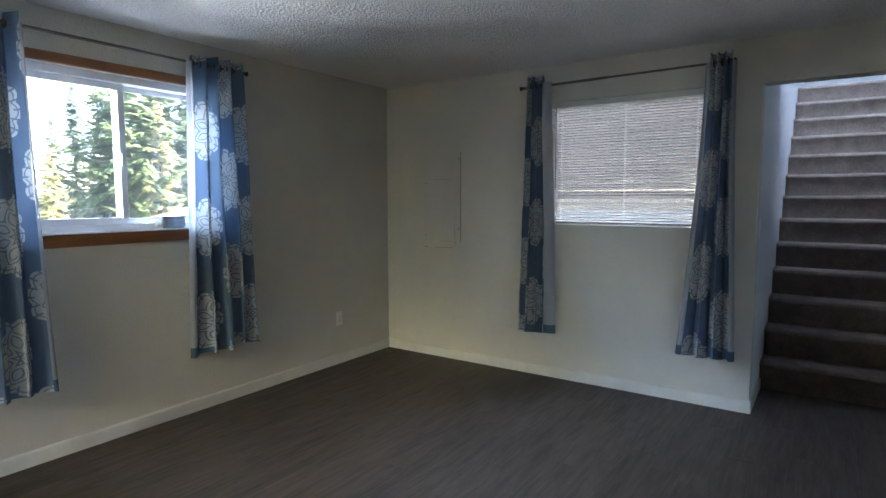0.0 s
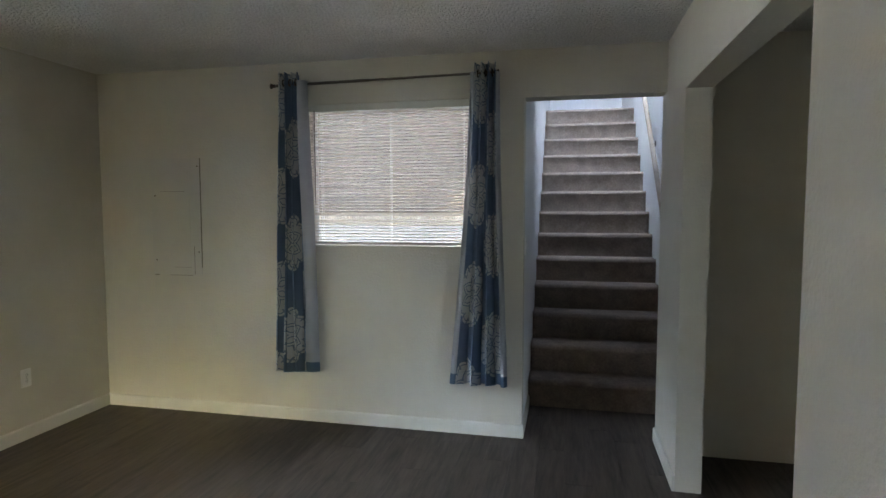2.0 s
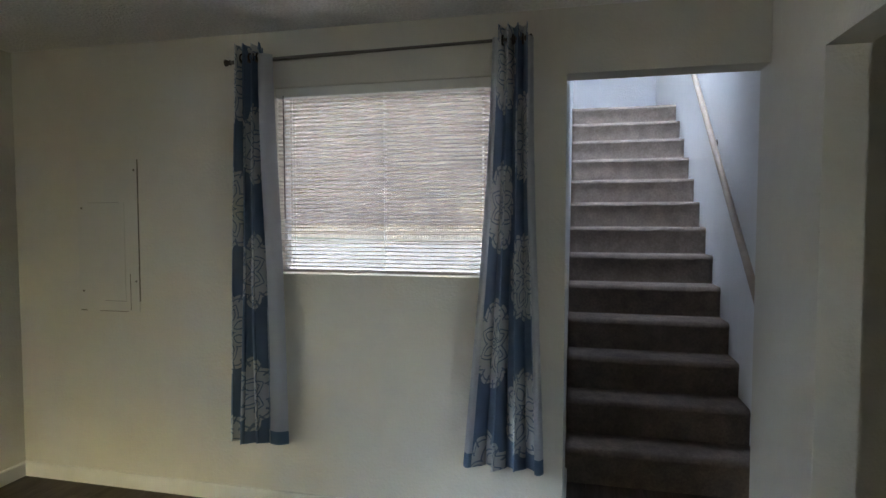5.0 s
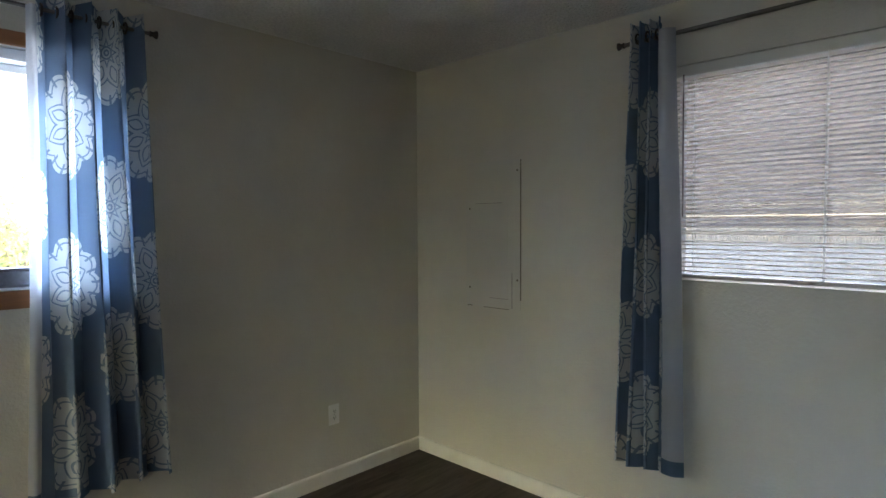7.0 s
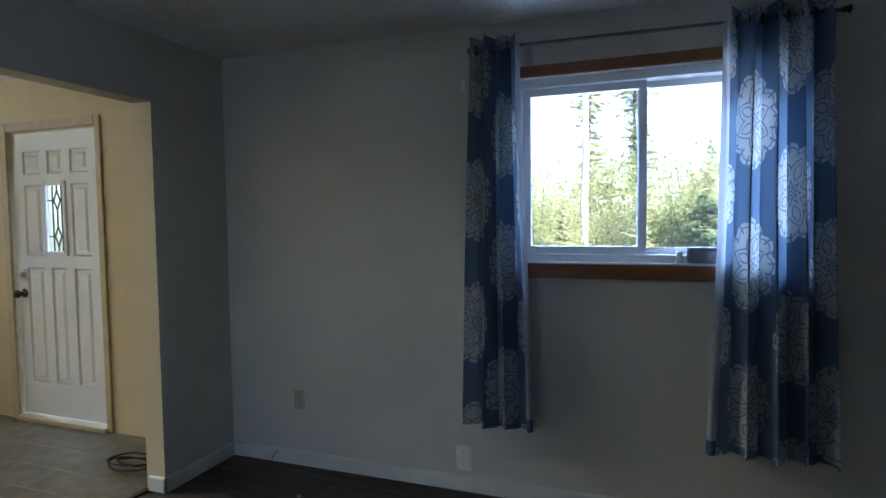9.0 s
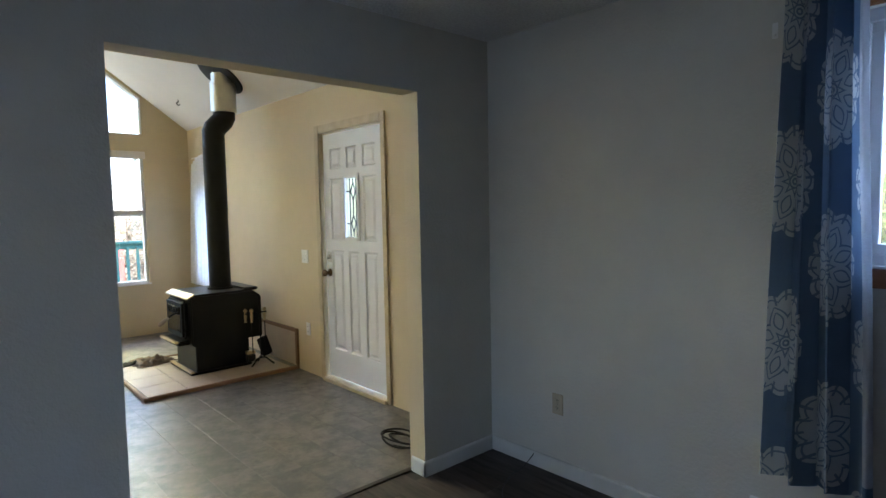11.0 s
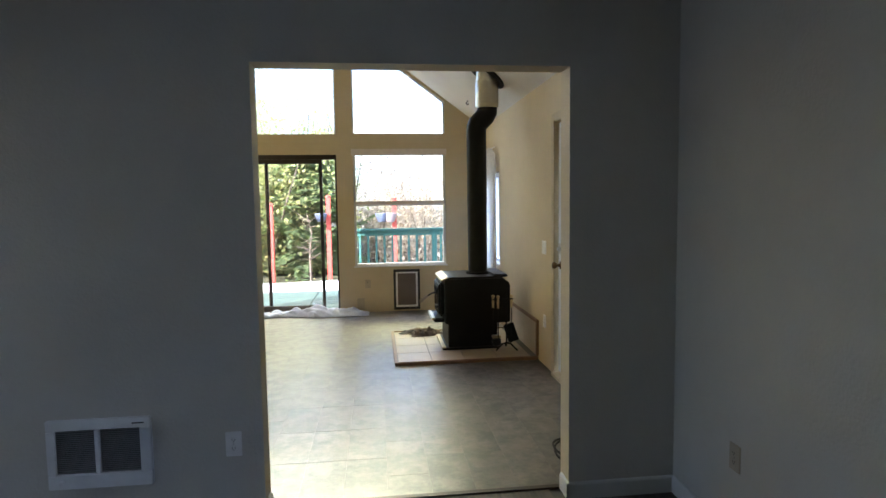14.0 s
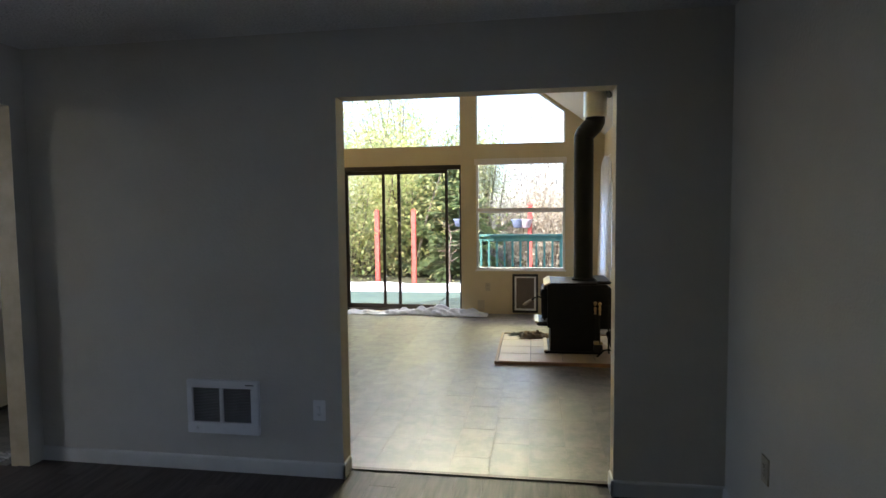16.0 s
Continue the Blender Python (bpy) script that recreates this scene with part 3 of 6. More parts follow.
def molding(bm, p0, p1, inward, h=0.084, t=0.013):
    """A run of baseboard with an eased top edge."""
    p0, p1, n = Vector(p0), Vector(p1), Vector(inward)
    prof = ((0.0, 0.0), (t, 0.0), (t, h - 0.012), (t * 0.75, h - 0.004), (t * 0.35, h), (0.0, h))
    a = [bm.verts.new(p0 + n * d + Vector((0, 0, z))) for d, z in prof]
    b = [bm.verts.new(p1 + n * d + Vector((0, 0, z))) for d, z in prof]
    for i in range(len(prof)):
        j = (i + 1) % len(prof)
        bm.faces.new((a[i], a[j], b[j], b[i]))
    bm.faces.new(a[::-1])
    bm.faces.new(b)


def baseboard(name, *runs):
    bm = bmesh.new()
    for r in runs:
        molding(bm, *r)
    bmesh.ops.recalc_face_normals(bm, faces=bm.faces[:])
    return structure(name, bm, TRIM_W)


baseboard("baseboard_west", ((0, -4.80, 0), (0, -0.013, 0), (1, 0, 0)))
baseboard("baseboard_north", ((0, 0, 0), (3.098, 0, 0), (0, -1, 0)))
baseboard("baseboard_alcove", ((3.085, 0.0, 0), (3.085, 0.622, 0), (1, 0, 0)))
baseboard("baseboard_stub", ((3.915, -0.538, 0), (3.915, 0.0, 0), (-1, 0, 0)), ((3.915, 0.0, 0), (3.915, 0.14, 0), (-1, 0, 0)))
baseboard("baseboard_south_1", ((0.0, -4.813, 0), (0.555, -4.813, 0), (0, 1, 0)), ((0.542, -4.92, 0), (0.542, -4.80, 0), (1, 0, 0)))
baseboard("baseboard_south_2", ((1.980, -4.813, 0), (3.885, -4.813, 0), (0, 1, 0)), ((1.993, -4.92, 0), (1.993, -4.80, 0), (-1, 0, 0)))
baseboard("baseboard_east_2", ((3.915, -3.70, 0), (3.915, -2.05, 0), (-1, 0, 0)))
structure("trim_threshold", boxes((0.542, 1.993, -4.952, -4.918, -0.002, 0.007), bevel=0.002), BRONZE)

# ---- windows and doors of the living room ----
def window_frame(parent, axis, t, d, a0, a1, z0, z1, w=0.045, mat=None, depth=None):
    """A rectangular frame of four mitred bars, at t with depth d."""
    bm = bmesh.new()
    rows = ((a0, a1, z1 - w, z1), (a0, a1, z0, z0 + w), (a0, a0 + w, z0 + w, z1 - w), (a1 - w, a1, z0 + w, z1 - w))
    for p, q, r, s in rows:
        if axis == "y":
            box(bm, t, t + d, p, q, r, s)
        else:
            box(bm, p, q, t, t + d, r, s)
    bmesh.ops.bevel(bm, geom=bm.edges[:], offset=0.003, segments=2, affect="EDGES")
    return part("window_frame", bm, mat or VINYL_W, parent)


def pane(parent, axis, t, a0, a1, z0, z1, mat=None):
    bm = boxes((t, t + 0.005, a0, a1, z0, z1)) if axis == "y" else boxes((a0, a1, t, t + 0.005, z0, z1))
    ob = part("pane", bm, mat or GLASS, parent)
    ob.visible_shadow = False
    return ob


win = thing("window_1", (-0.09, -2.40, 1.24), "white vinyl sliding window with stained wood trim", "window", kind="structure")
window_frame(win, "y", -0.13, 0.10, -3.018, -1.782, 1.234, 2.150, 0.042)
# sash on the south side, set inward of the fixed half
window_frame(win, "y", -0.105, 0.045, -2.976, -2.378, 1.276, 2.108, 0.038)
window_frame(win, "y", -0.125, 0.018, -2.425, -1.824, 1.276, 2.108, 0.032)
pane(win, "y", -0.085, -2.941, -2.413, 1.312, 2.072, GLARE_GLASS)
pane(win, "y", -0.118, -2.396, -1.854, 1.306, 2.078, GLARE_GLASS)
part("latch", boxes((-0.062, -0.045, -2.412, -2.392, 1.62, 1.70), bevel=0.004), VINYL_W, win)
part("trim_board", boxes((0.0, 0.018, -3.09, -1.71, 2.152, 2.207), bevel=0.004), TRIM_OAK, win, "stained wood head trim")
part("trim_board", boxes((0.0, 0.018, -3.09, -1.71, 1.160, 1.229), bevel=0.004), TRIM_OAK, win, "stained wood apron trim")
part("trim_board", boxes((0.0, 0.018, -3.09, -3.024, 1.231, 2.150), bevel=0.004), TRIM_OAK, win)
part("trim_board", boxes((0.0, 0.018, -1.776, -1.71, 1.231, 2.150), bevel=0.004), TRIM_OAK, win)
part("window_sill", boxes((-0.028, 0.012, -3.018, -1.782, 1.231, 1.239), bevel=0.002), VINYL_W, win)

can = thing("tin_can", (-0.035, -2.12, 1.239), "short dull metal tin standing on the window sill", "can")
bm = bmesh.new()
box(bm, -0.065, -0.002, -2.200, -2.045, 1.240, 1.310)
bmesh.ops.bevel(bm, geom=bm.edges[:], offset=0.010, segments=3, affect="EDGES")
part("tin_body", bm, TIN, can)
part("lid", boxes((-0.067, 0.0, -2.203, -2.042, 1.306, 1.314), bevel=0.003), TIN, can)
jar = thing("small_jar", (-0.035, -2.225, 1.239), "small pale jar with green label on the sill", "jar")
bm = bmesh.new()
lathe(bm, (-0.035, -2.232, 1.239), (0, 0, 1), ((0, 0.016), (0.03, 0.018), (0.045, 0.014), (0.055, 0.014)), 12)
part("jar_body", bm, PLATE_W, jar, smooth=True)

win = thing("window_2", (2.22, 0.09, 1.225), "white vinyl window behind a lowered blind", "window", kind="structure")
window_frame(win, "x", 0.085, 0.05, 1.642, 2.798, 1.224, 2.158, 0.016)
pane(win, "x", 0.108, 1.658, 2.782, 1.240, 2.142)

# ---- mini blind ----
blind = thing("mini_blind", (2.22, 0.035, 2.17), "off-white aluminium mini blind, lowered with slats open", "blind")
part("headrail", boxes((1.643, 2.797, 0.006, 0.048, 2.112, 2.157), bevel=0.003), TRIM_W, blind)
part("bottom_rail", boxes((1.645, 2.795, 0.008, 0.036, 1.232, 1.246), bevel=0.003), SLAT, blind)
bm = bmesh.new()
prof = [(-0.0125, -0.0020), (-0.006, 0.0006), (0.0, 0.0014), (0.006, 0.0006), (0.0125, -0.0020)]
ra, rb = [], []
tilt = radians(-18)
for y, z in prof:
    yy, zz = y * math.cos(tilt) - z * math.sin(tilt), y * math.sin(tilt) + z * math.cos(tilt)
    ra.append(bm.verts.new((-0.575, yy, zz)))
    rb.append(bm.verts.new((0.575, yy, zz)))
for i in range(4):
    bm.faces.new((ra[i], ra[i + 1], rb[i + 1], rb[i]))
slat_mesh = bpy.data.meshes.new("slat")
bm.to_mesh(slat_mesh)
bm.free()
slat_mesh.materials.append(SLAT)
n_slats = 44
for i in range(n_slats):
    z = 1.262 + i * (2.104 - 1.262) / (n_slats - 1)
    bend = -0.007 if i == 7 else (0.009 if i == 8 else 0.0)
    sag = 0.22 * math.sin(i * 12.9) + (0.5 if i == 43 else 0.0)
    shared("slat", slat_mesh, blind, pose(2.220, 0.023, z + bend, random.uniform(-0.3, 0.3), sag * 0.03, 0))
for x in (1.735, 2.220, 2.705):
    bm = bmesh.new()
    for y in (0.0085, 0.0375):
        tube(bm, (x, y, 1.240), (x, y, 2.115), 0.0016, n=6)
    part("ladder_cord", bm, PLATE_W, blind)
bm = bmesh.new()
tube(bm, (1.690, 0.000, 2.118), (1.694, -0.002, 1.50), 0.0035, n=6)
part("tilt_wand", bm, STEEL, blind)


# ---- curtains and rods ----
def curtain_rod(name, p0, p1, inner, label, brackets, wall_at, axis):
    rod = thing(name, tuple((Vector(p0) + Vector(p1)) / 2), label, "curtain rod")
    d = (Vector(p1) - Vector(p0)).normalized()
    mid = Vector(p0).lerp(Vector(p1), inner)
    bm = bmesh.new()
    tube(bm, p0, mid, 0.0095, n=16)
    part("outer_tube", bm, STEEL, rod, smooth=False)
    bm = bmesh.new()
    tube(bm, mid, p1, 0.0075, n=16)
    part("inner_tube", bm, STEEL, rod)
    for p, s in ((p0, -1), (p1, 1)):
        bm = bmesh.new()
        lathe(bm, Vector(p), d * s, ((0.0, 0.0095), (0.004, 0.013), (0.010, 0.010), (0.018, 0.012), (0.026, 0.017), (0.031, 0.017), (0.034, 0.008)), 16)
        part("finial", bm, BRONZE, rod, smooth=True)
    for f in brackets:
        q = Vector(p0).lerp(Vector(p1), f)
        bm = bmesh.new()
        w = q.copy()
        if axis == "y":
            w.x = wall_at
            box(bm, wall_at, wall_at + 0.004, q.y - 0.012, q.y + 0.012, q.z - 0.035, q.z + 0.02)
        else:
            w.y = wall_at
            box(bm, q.x - 0.012, q.x + 0.012, wall_at - 0.004, wall_at, q.z - 0.035, q.z + 0.02)
        tube(bm, w + Vector((0, 0, -0.012)), q + Vector((0, 0, -0.013)), 0.005, n=8)
        torus(bm, q, d, 0.012, 0.003, 14, 6)
        part("bracket", bm, BRONZE, rod)
    return rod


def curtain(label, axis, top, low, off, z0, z1, folds, amp, phase, side, strip, ustart, skew=0.0):
    """A grommet-topped panel: top and low are its ends along the wall at the rod and at the hem; side: which end shows the lining."""
    sign = 1 if axis == "y" else -1
    base = ((off * sign), (low[0] + low[1]) / 2, z0) if axis == "y" else ((low[0] + low[1]) / 2, off * sign, z0)
    cur = thing("curtain", base, label, "curtain", "grommet curtains")
    nu, nv = folds * 16, 40

    def place(u, s, extra=0.0):
        e = s ** 1.6
        a0, a1 = top[0] + (low[0] - top[0]) * e, top[1] + (low[1] - top[1]) * e
        ph = 2 * math.pi * folds * u + phase + 0.5 * math.sin(3.1 * s + 2.0 * u)
        grow = 0.82 + 0.30 * s + 0.12 * math.sin(5 * s + 7 * u)
        a = a0 + (a1 - a0) * u + 0.30 * amp * math.sin(2 * ph) * (0.5 + 0.5 * s) + skew * s * s * 0.02
        d = off + amp * grow * math.sin(ph) + 0.010 * math.sin(9 * u + 4 * s) * s
        d = max(d, 0.022)
        z = z1 + (z0 - z1) * s
        if s > 0.9:
            z += 0.012 * math.sin(ph + 0.6) * (s - 0.9) * 10
        if s < 0.05:
            z += 0.004 * math.sin(ph)
        return Vector((d + extra, a, z)) if axis == "y" else Vector((a, -d - extra, z))

    bm = bmesh.new()
    uvl = bm.loops.layers.uv.new("UVMap")
    grid = [[bm.verts.new(place(i / nu, j / nv)) for i in range(nu + 1)] for j in range(nv + 1)]
    arc = [0.0]
    for i in range(nu):
        arc.append(arc[-1] + (grid[nv // 2][i + 1].co - grid[nv // 2][i].co).length)
    for j in range(nv):
        for i in range(nu):
            f = bm.faces.new((grid[j][i], grid[j][i + 1], grid[j + 1][i + 1], grid[j + 1][i]))
            for lp, (ii, jj) in zip(f.loops, ((i, j), (i + 1, j), (i + 1, j + 1), (i, j + 1))):
                lp[uvl].uv = (ustart + arc[ii], (z1 + (z0 - z1) * jj / nv))
    part("panel", bm, CLOTH, cur, "blue cotton printed with white medallions", smooth=True)
    # turned-back edge that shows the lining, with a blue hem at the foot
    for which, w in ((side, strip),) if side in (0, 1) else ((0, strip), (1, strip)):
        u = float(which)
        out = 1 if which else -1
        for nm, mat, s0, s1, k in (("lining", LINING, 0.03, 0.965, 26), ("hem", HEM, 0.965, 1.0, 3)):
            bm = bmesh.new()
            bm.loops.layers.uv.new("UVMap")
            rows = []
            for j in range(k + 1):
                s = s0 + (s1 - s0) * j / k
                p = place(u, s)
                row = []
                for i in range(7):
                    f = i / 6
                    q = p.copy()
                    bow = 0.014 * math.sin(math.pi * f) + 0.006 * math.sin(6 * s + 3 * f)
                    if axis == "y":
                        q.y += out * w * f * (0.75 + 0.35 * s)
                        q.x = max(q.x + bow - 0.02 * f, 0.021)
                    else:
                        q.x += out * w * f * (0.75 + 0.35 * s)
                        q.y = min(q.y - bow + 0.02 * f, -0.021)
                    row.append(bm.verts.new(q))
                rows.append(row)
            for j in range(k):
                for i in range(6):
                    bm.faces.new((rows[j][i], rows[j][i + 1], rows[j + 1][i + 1], rows[j + 1][i]))
            part(nm, bm, mat, cur, smooth=True)
    # grommets where the cloth crosses the rod
    for k in range(2 * folds):
        u = (k * math.pi - phase) / (2 * math.pi * folds)
        if not 0.02 < u < 0.98:
            continue
        p = place(u, 0.035)
        bm = bmesh.new()
        torus(bm, (off * sign, p.y, z1 - 0.058) if axis == "y" else (p.x, off * sign, z1 - 0.058), (0, 1, 0) if axis == "y" else (1, 0, 0), 0.021, 0.0045, 18, 6)
        part("grommet", bm, BRONZE, cur)
    return cur


curtain_rod("curtain_rod", (0.092, -3.185, 2.290), (0.092, -1.64, 2.283), 0.55, "thin brushed metal curtain rod above the wood-trimmed window", (0.04, 0.97), 0.0, "y")
curtain_rod("curtain_rod", (1.462, -0.095, 2.272), (2.905, -0.095, 2.290), 0.45, "thin brushed metal curtain rod above the blind", (0.03, 0.97), 0.0, "x")
curtain("blue curtain gathered narrow beside the sliding window", "y", (-3.195, -2.965), (-3.250, -2.935), 0.095, 0.405, 2.345, 3, 0.058, 1.5, 1, 0.026, 0.10)
curtain("wider blue curtain with white medallions, backlit by the window", "y", (-2.035, -1.660), (-2.065, -1.620), 0.095, 0.400, 2.340, 4, 0.064, 2.4, 0, 0.036, 0.33)
curtain("blue curtain bunched tightly beside the blind", "x", (1.507, 1.635), (1.445, 1.650), 0.095, 0.372, 2.345, 3, 0.050, 1.0, 1, 0.085, 0.22)
curtain("blue curtain flaring at the hem near the stairs", "x", (2.800, 2.925), (2.690, 2.965), 0.095, 0.360, 2.345, 3, 0.052, 2.0, 2, 0.036, 0.05)

hook = thing("curtain_hook", (0.0, -3.275, 2.14), "small white plastic hook on the wall", "hook")
bm = boxes((0.0, 0.006, -3.285, -3.265, 2.11, 2.17), (0.006, 0.022, -3.280, -3.270, 2.115, 2.127), bevel=0.002)
part("hook_body", bm, PLATE_W, hook)


# ---- wall plates ----
def outlet(axis, at, normal, z, mat, label, kind="duplex", w=0.072, h=0.116):
    pos = (at[0], at[1], z)
    th = thing({"duplex": "wall_outlet", "switch": "light_switch", "double": "light_switch", "blank": "cover_plate"}[kind], pos, label, {"duplex": "outlet", "switch": "switch", "double": "switch", "blank": "cover plate"}[kind])

    def slab(a0, a1, d0, d1, z0, z1):
        lo, hi = min(d0 * normal, d1 * normal), max(d0 * normal, d1 * normal)
        if axis == "y":
            return (at[0] + lo, at[0] + hi, at[1] + a0, at[1] + a1, z + z0, z + z1)
        return (at[0] + a0, at[0] + a1, at[1] + lo, at[1] + hi, z + z0, z + z1)

    part("plate", boxes(slab(-w / 2, w / 2, 0, 0.007, -h / 2, h / 2), bevel=0.003), mat, th)
    if kind == "duplex":
        for s in (-0.0195, 0.0195):
            rec = part("receptacle", boxes(slab(-0.0165, 0.0165, 0.007, 0.0095, s - 0.0135, s + 0.0135), bevel=0.004), mat, th)
            for a in (-0.006, 0.006):
                part("slot", boxes(slab(a - 0.0012, a + 0.0012, 0.0088, 0.0102, s - 0.002, s + 0.007)), SLOT, rec)
            part("slot", boxes(slab(-0.0022, 0.0022, 0.0088, 0.0102, s - 0.009, s - 0.005)), SLOT, rec)
        part("screw", boxes(slab(-0.002, 0.002, 0.007, 0.0085, -0.002, 0.002)), STEEL, th)
    elif kind in ("switch", "double"):
        for a in ((0.0,) if kind == "switch" else (-0.023, 0.023)):
            part("toggle", boxes(slab(a - 0.005, a + 0.005, 0.007, 0.016, -0.003, 0.010), bevel=0.002), mat, th)
        for s in (-0.03, 0.03):
            part("screw", boxes(slab(-0.002, 0.002, 0.007, 0.0085, s - 0.002, s + 0.002)), STEEL, th)
    else:
        for s in (-0.035, 0.035):
            part("screw", boxes(slab(-0.002, 0.002, 0.007, 0.0085, s - 0.002, s + 0.002)), STEEL, th)
    return th


outlet("y", (0.0, -0.671), 1, 0.393, PLATE_W, "white duplex outlet low on the greige wall")
outlet("y", (0.0, -4.318), 1, 0.395, PLATE_T, "tan duplex outlet low on the greige wall")
outlet("y", (0.0, -3.292), 1, 0.180, PLATE_W, "white blank cover plate just above the baseboard", "blank", 0.085, 0.135)
outlet("x", (2.124, -4.813), 1, 0.380, PLATE_W, "white duplex outlet beside the wide doorway")
outlet("y", (3.085, 0.16), 1, 1.224, PLATE_W, "white light switch at the foot of the stairs", "switch")

# ---- electrical panel cover, painted over ----
pan = thing("breaker_panel", (0.62, 0.0, 0.99), "electrical panel cover painted over in wall colour", "electrical panel")
part("cover", boxes((0.425, 0.820, -0.006, 0.0, 0.992, 1.825), bevel=0.002), PUTTY, pan)
part("panel_door", boxes((0.490, 0.735, -0.010, -0.006, 1.050, 1.590), bevel=0.0015), PUTTY, pan)
for seam_box in ((0.8195, 0.8225, -0.0075, -0.001, 1.05, 1.822), (0.762, 0.765, -0.0075, -0.001, 1.0, 1.20), (0.50, 0.70, -0.0112, -0.006, 1.5885, 1.5905), (0.56, 0.74, -0.0075, -0.001, 0.9905, 0.9935), (0.435, 0.47, -0.0075, -0.001, 0.990, 0.996), (0.60, 0.735, -0.0112, -0.006, 1.0485, 1.0505)):
    part("seam", boxes(seam_box), CRACK, pan, "dark cracked paint seam")
for x, z in ((0.80, 1.765), (0.80, 1.16), (0.455, 1.10), (0.455, 1.56)):
    bm = bmesh.new()
    lathe(bm, (x, -0.006, z), (0, -1, 0), ((0, 0.006), (0.002, 0.006), (0.003, 0.003)), 10)
    part("screw", bm, CRACK, pan)

# ---- wall heater ----
heater = thing("wall_heater", (2.69, -4.813, 0.23), "white recessed wall heater with two dark louvred grilles", "heater")
part("housing", boxes((2.474, 2.912, -4.813, -4.806, 0.224, 0.534), bevel=0.003), HEATER, heater)
F0, F1 = -4.806, -4.788
part("face_frame", boxes((2.474, 2.912, F0, F1, 0.488, 0.534), (2.474, 2.912, F0, F1, 0.224, 0.290), (2.474, 2.522, F0, F1, 0.290, 0.488), (2.876, 2.912, F0, F1, 0.290, 0.488), (2.690, 2.712, F0, F1, 0.290, 0.488), bevel=0.004), HEATER, heater)
for x0, x1 in ((2.522, 2.690), (2.712, 2.876)):
    gr = part("grille", boxes((x0, x1, -4.806, -4.803, 0.290, 0.488)), GRILLE, heater, "dark louvred grille")
    for i in range(22):
        z = 0.295 + i * 0.0088
        bm = boxes((x0 + 0.002, x1 - 0.002, -4.803, -4.795, z, z + 0.0028))
        part("louvre", bm, LOUVRE, gr)
bm = bmesh.new()
lathe(bm, (2.855, F1, 0.256), (0, 1, 0), ((0, 0.010), (0.006, 0.010), (0.008, 0.007)), 14)
part("thermostat_knob", bm, HEATER, heater, smooth=True)
part("nameplate", boxes((2.50, 2.55, F1, F1 + 0.001, 0.508, 0.514)), GRILLE, heater)

# ---- carpeted stairs ----
RISE, RUN, FOOT = 0.206, 0.25, 0.622
stairs = thing("staircase", (3.6, FOOT, 0.0), "straight flight of stairs covered in taupe carpet", "stairs")
prof = [(0.0, 0.0), (0.0, RISE - 0.062)]
for k in range(9):
    prof.append((0.006 + 0.030 * math.cos(math.pi - math.pi * k / 16 * 1.0) + 0.002, RISE - 0.032 + 0.032 * math.sin(math.pi * k / 16)))
prof += [(RUN * 0.5, RISE + 0.001), (RUN + 0.02, RISE), (RUN + 0.02, 0.0)]
bm = bmesh.new()
nx = 26
cols = []
for i in range(nx + 1):
    x = 3.088 + (4.115 - 3.088) * i / nx
    col = []
    for k, (y, z) in enumerate(prof):
        w = 0.0035 * noise.noise(Vector((x * 9, k * 0.7, 3.1))) if 0 < k < len(prof) - 2 else 0.0
        round_end = 0.012 * max(0.0, 1 - (4.115 - x) / 0.04) if 2 <= k <= 10 else 0.0
        col.append(bm.verts.new((x, y + w + round_end, z + w * 0.7)))
    cols.append(col)
n = len(prof)
for a, b in zip(cols, cols[1:]):
    for k in range(n - 1):
        bm.faces.new((a[k], b[k], b[k + 1], a[k + 1]))
bm.faces.new(cols[0])
bm.faces.new(cols[-1][::-1])
step_mesh = bpy.data.meshes.new("step")
bmesh.ops.recalc_face_normals(bm, faces=bm.faces[:])
bm.to_mesh(step_mesh)
bm.free()
step_mesh.materials.append(CARPET)
for f in step_mesh.polygons:
    f.use_smooth = True
for i in range(13):
    shared("step", step_mesh, stairs, Matrix.Translation((0, FOOT + i * RUN, i * RISE)))

rail = thing("handrail", (4.07, 0.55, 1.0), "round bare wooden handrail on metal wall brackets", "handrail")
R0, R1 = Vector((4.072, 0.575, 1.005)), Vector((4.072, 3.30, 3.420))
bm = bmesh.new()
tube(bm, R0, R1, 0.021, n=18)
bmesh.ops.bevel(bm, geom=[e for e in bm.edges if len(e.link_faces) == 2 and any(len(f.verts) > 4 for f in e.link_faces)], offset=0.006, segments=2, affect="EDGES")
part("rail", bm, RAIL_WOOD, rail)
for f in (0.06, 0.46, 0.86):
    q = R0.lerp(R1, f)
    bm = bmesh.new()
    path_tube(bm, (q + Vector((0, 0, -0.020)), q + Vector((0.006, 0, -0.050)), q + Vector((0.026, 0, -0.066)), q + Vector((0.038, 0, -0.066))), 0.006, 8)
    lathe(bm, q + Vector((0.045, 0, -0.066)), (-1, 0, 0), ((0, 0.028), (0.006, 0.026), (0.009, 0.012)), 14)
    part("bracket", bm, STEEL, rail)

bits = thing("paper_scrap", (0.35, -4.1, 0.0), "tiny torn paper scrap on the plank floor", "scrap")
bm = bmesh.new()
vs = [bm.verts.new(p) for p in ((0.34, -4.11, 0.002), (0.365, -4.10, 0.006), (0.36, -4.085, 0.003), (0.345, -4.09, 0.009))]
bm.faces.new(vs)
part("paper", bm, PLATE_W, bits)

wire = thing("loose_wire", (0.25, -4.3, 0.0), "thin dark wire looping out of the baseboard onto the floor", "wire")
bm = bmesh.new()
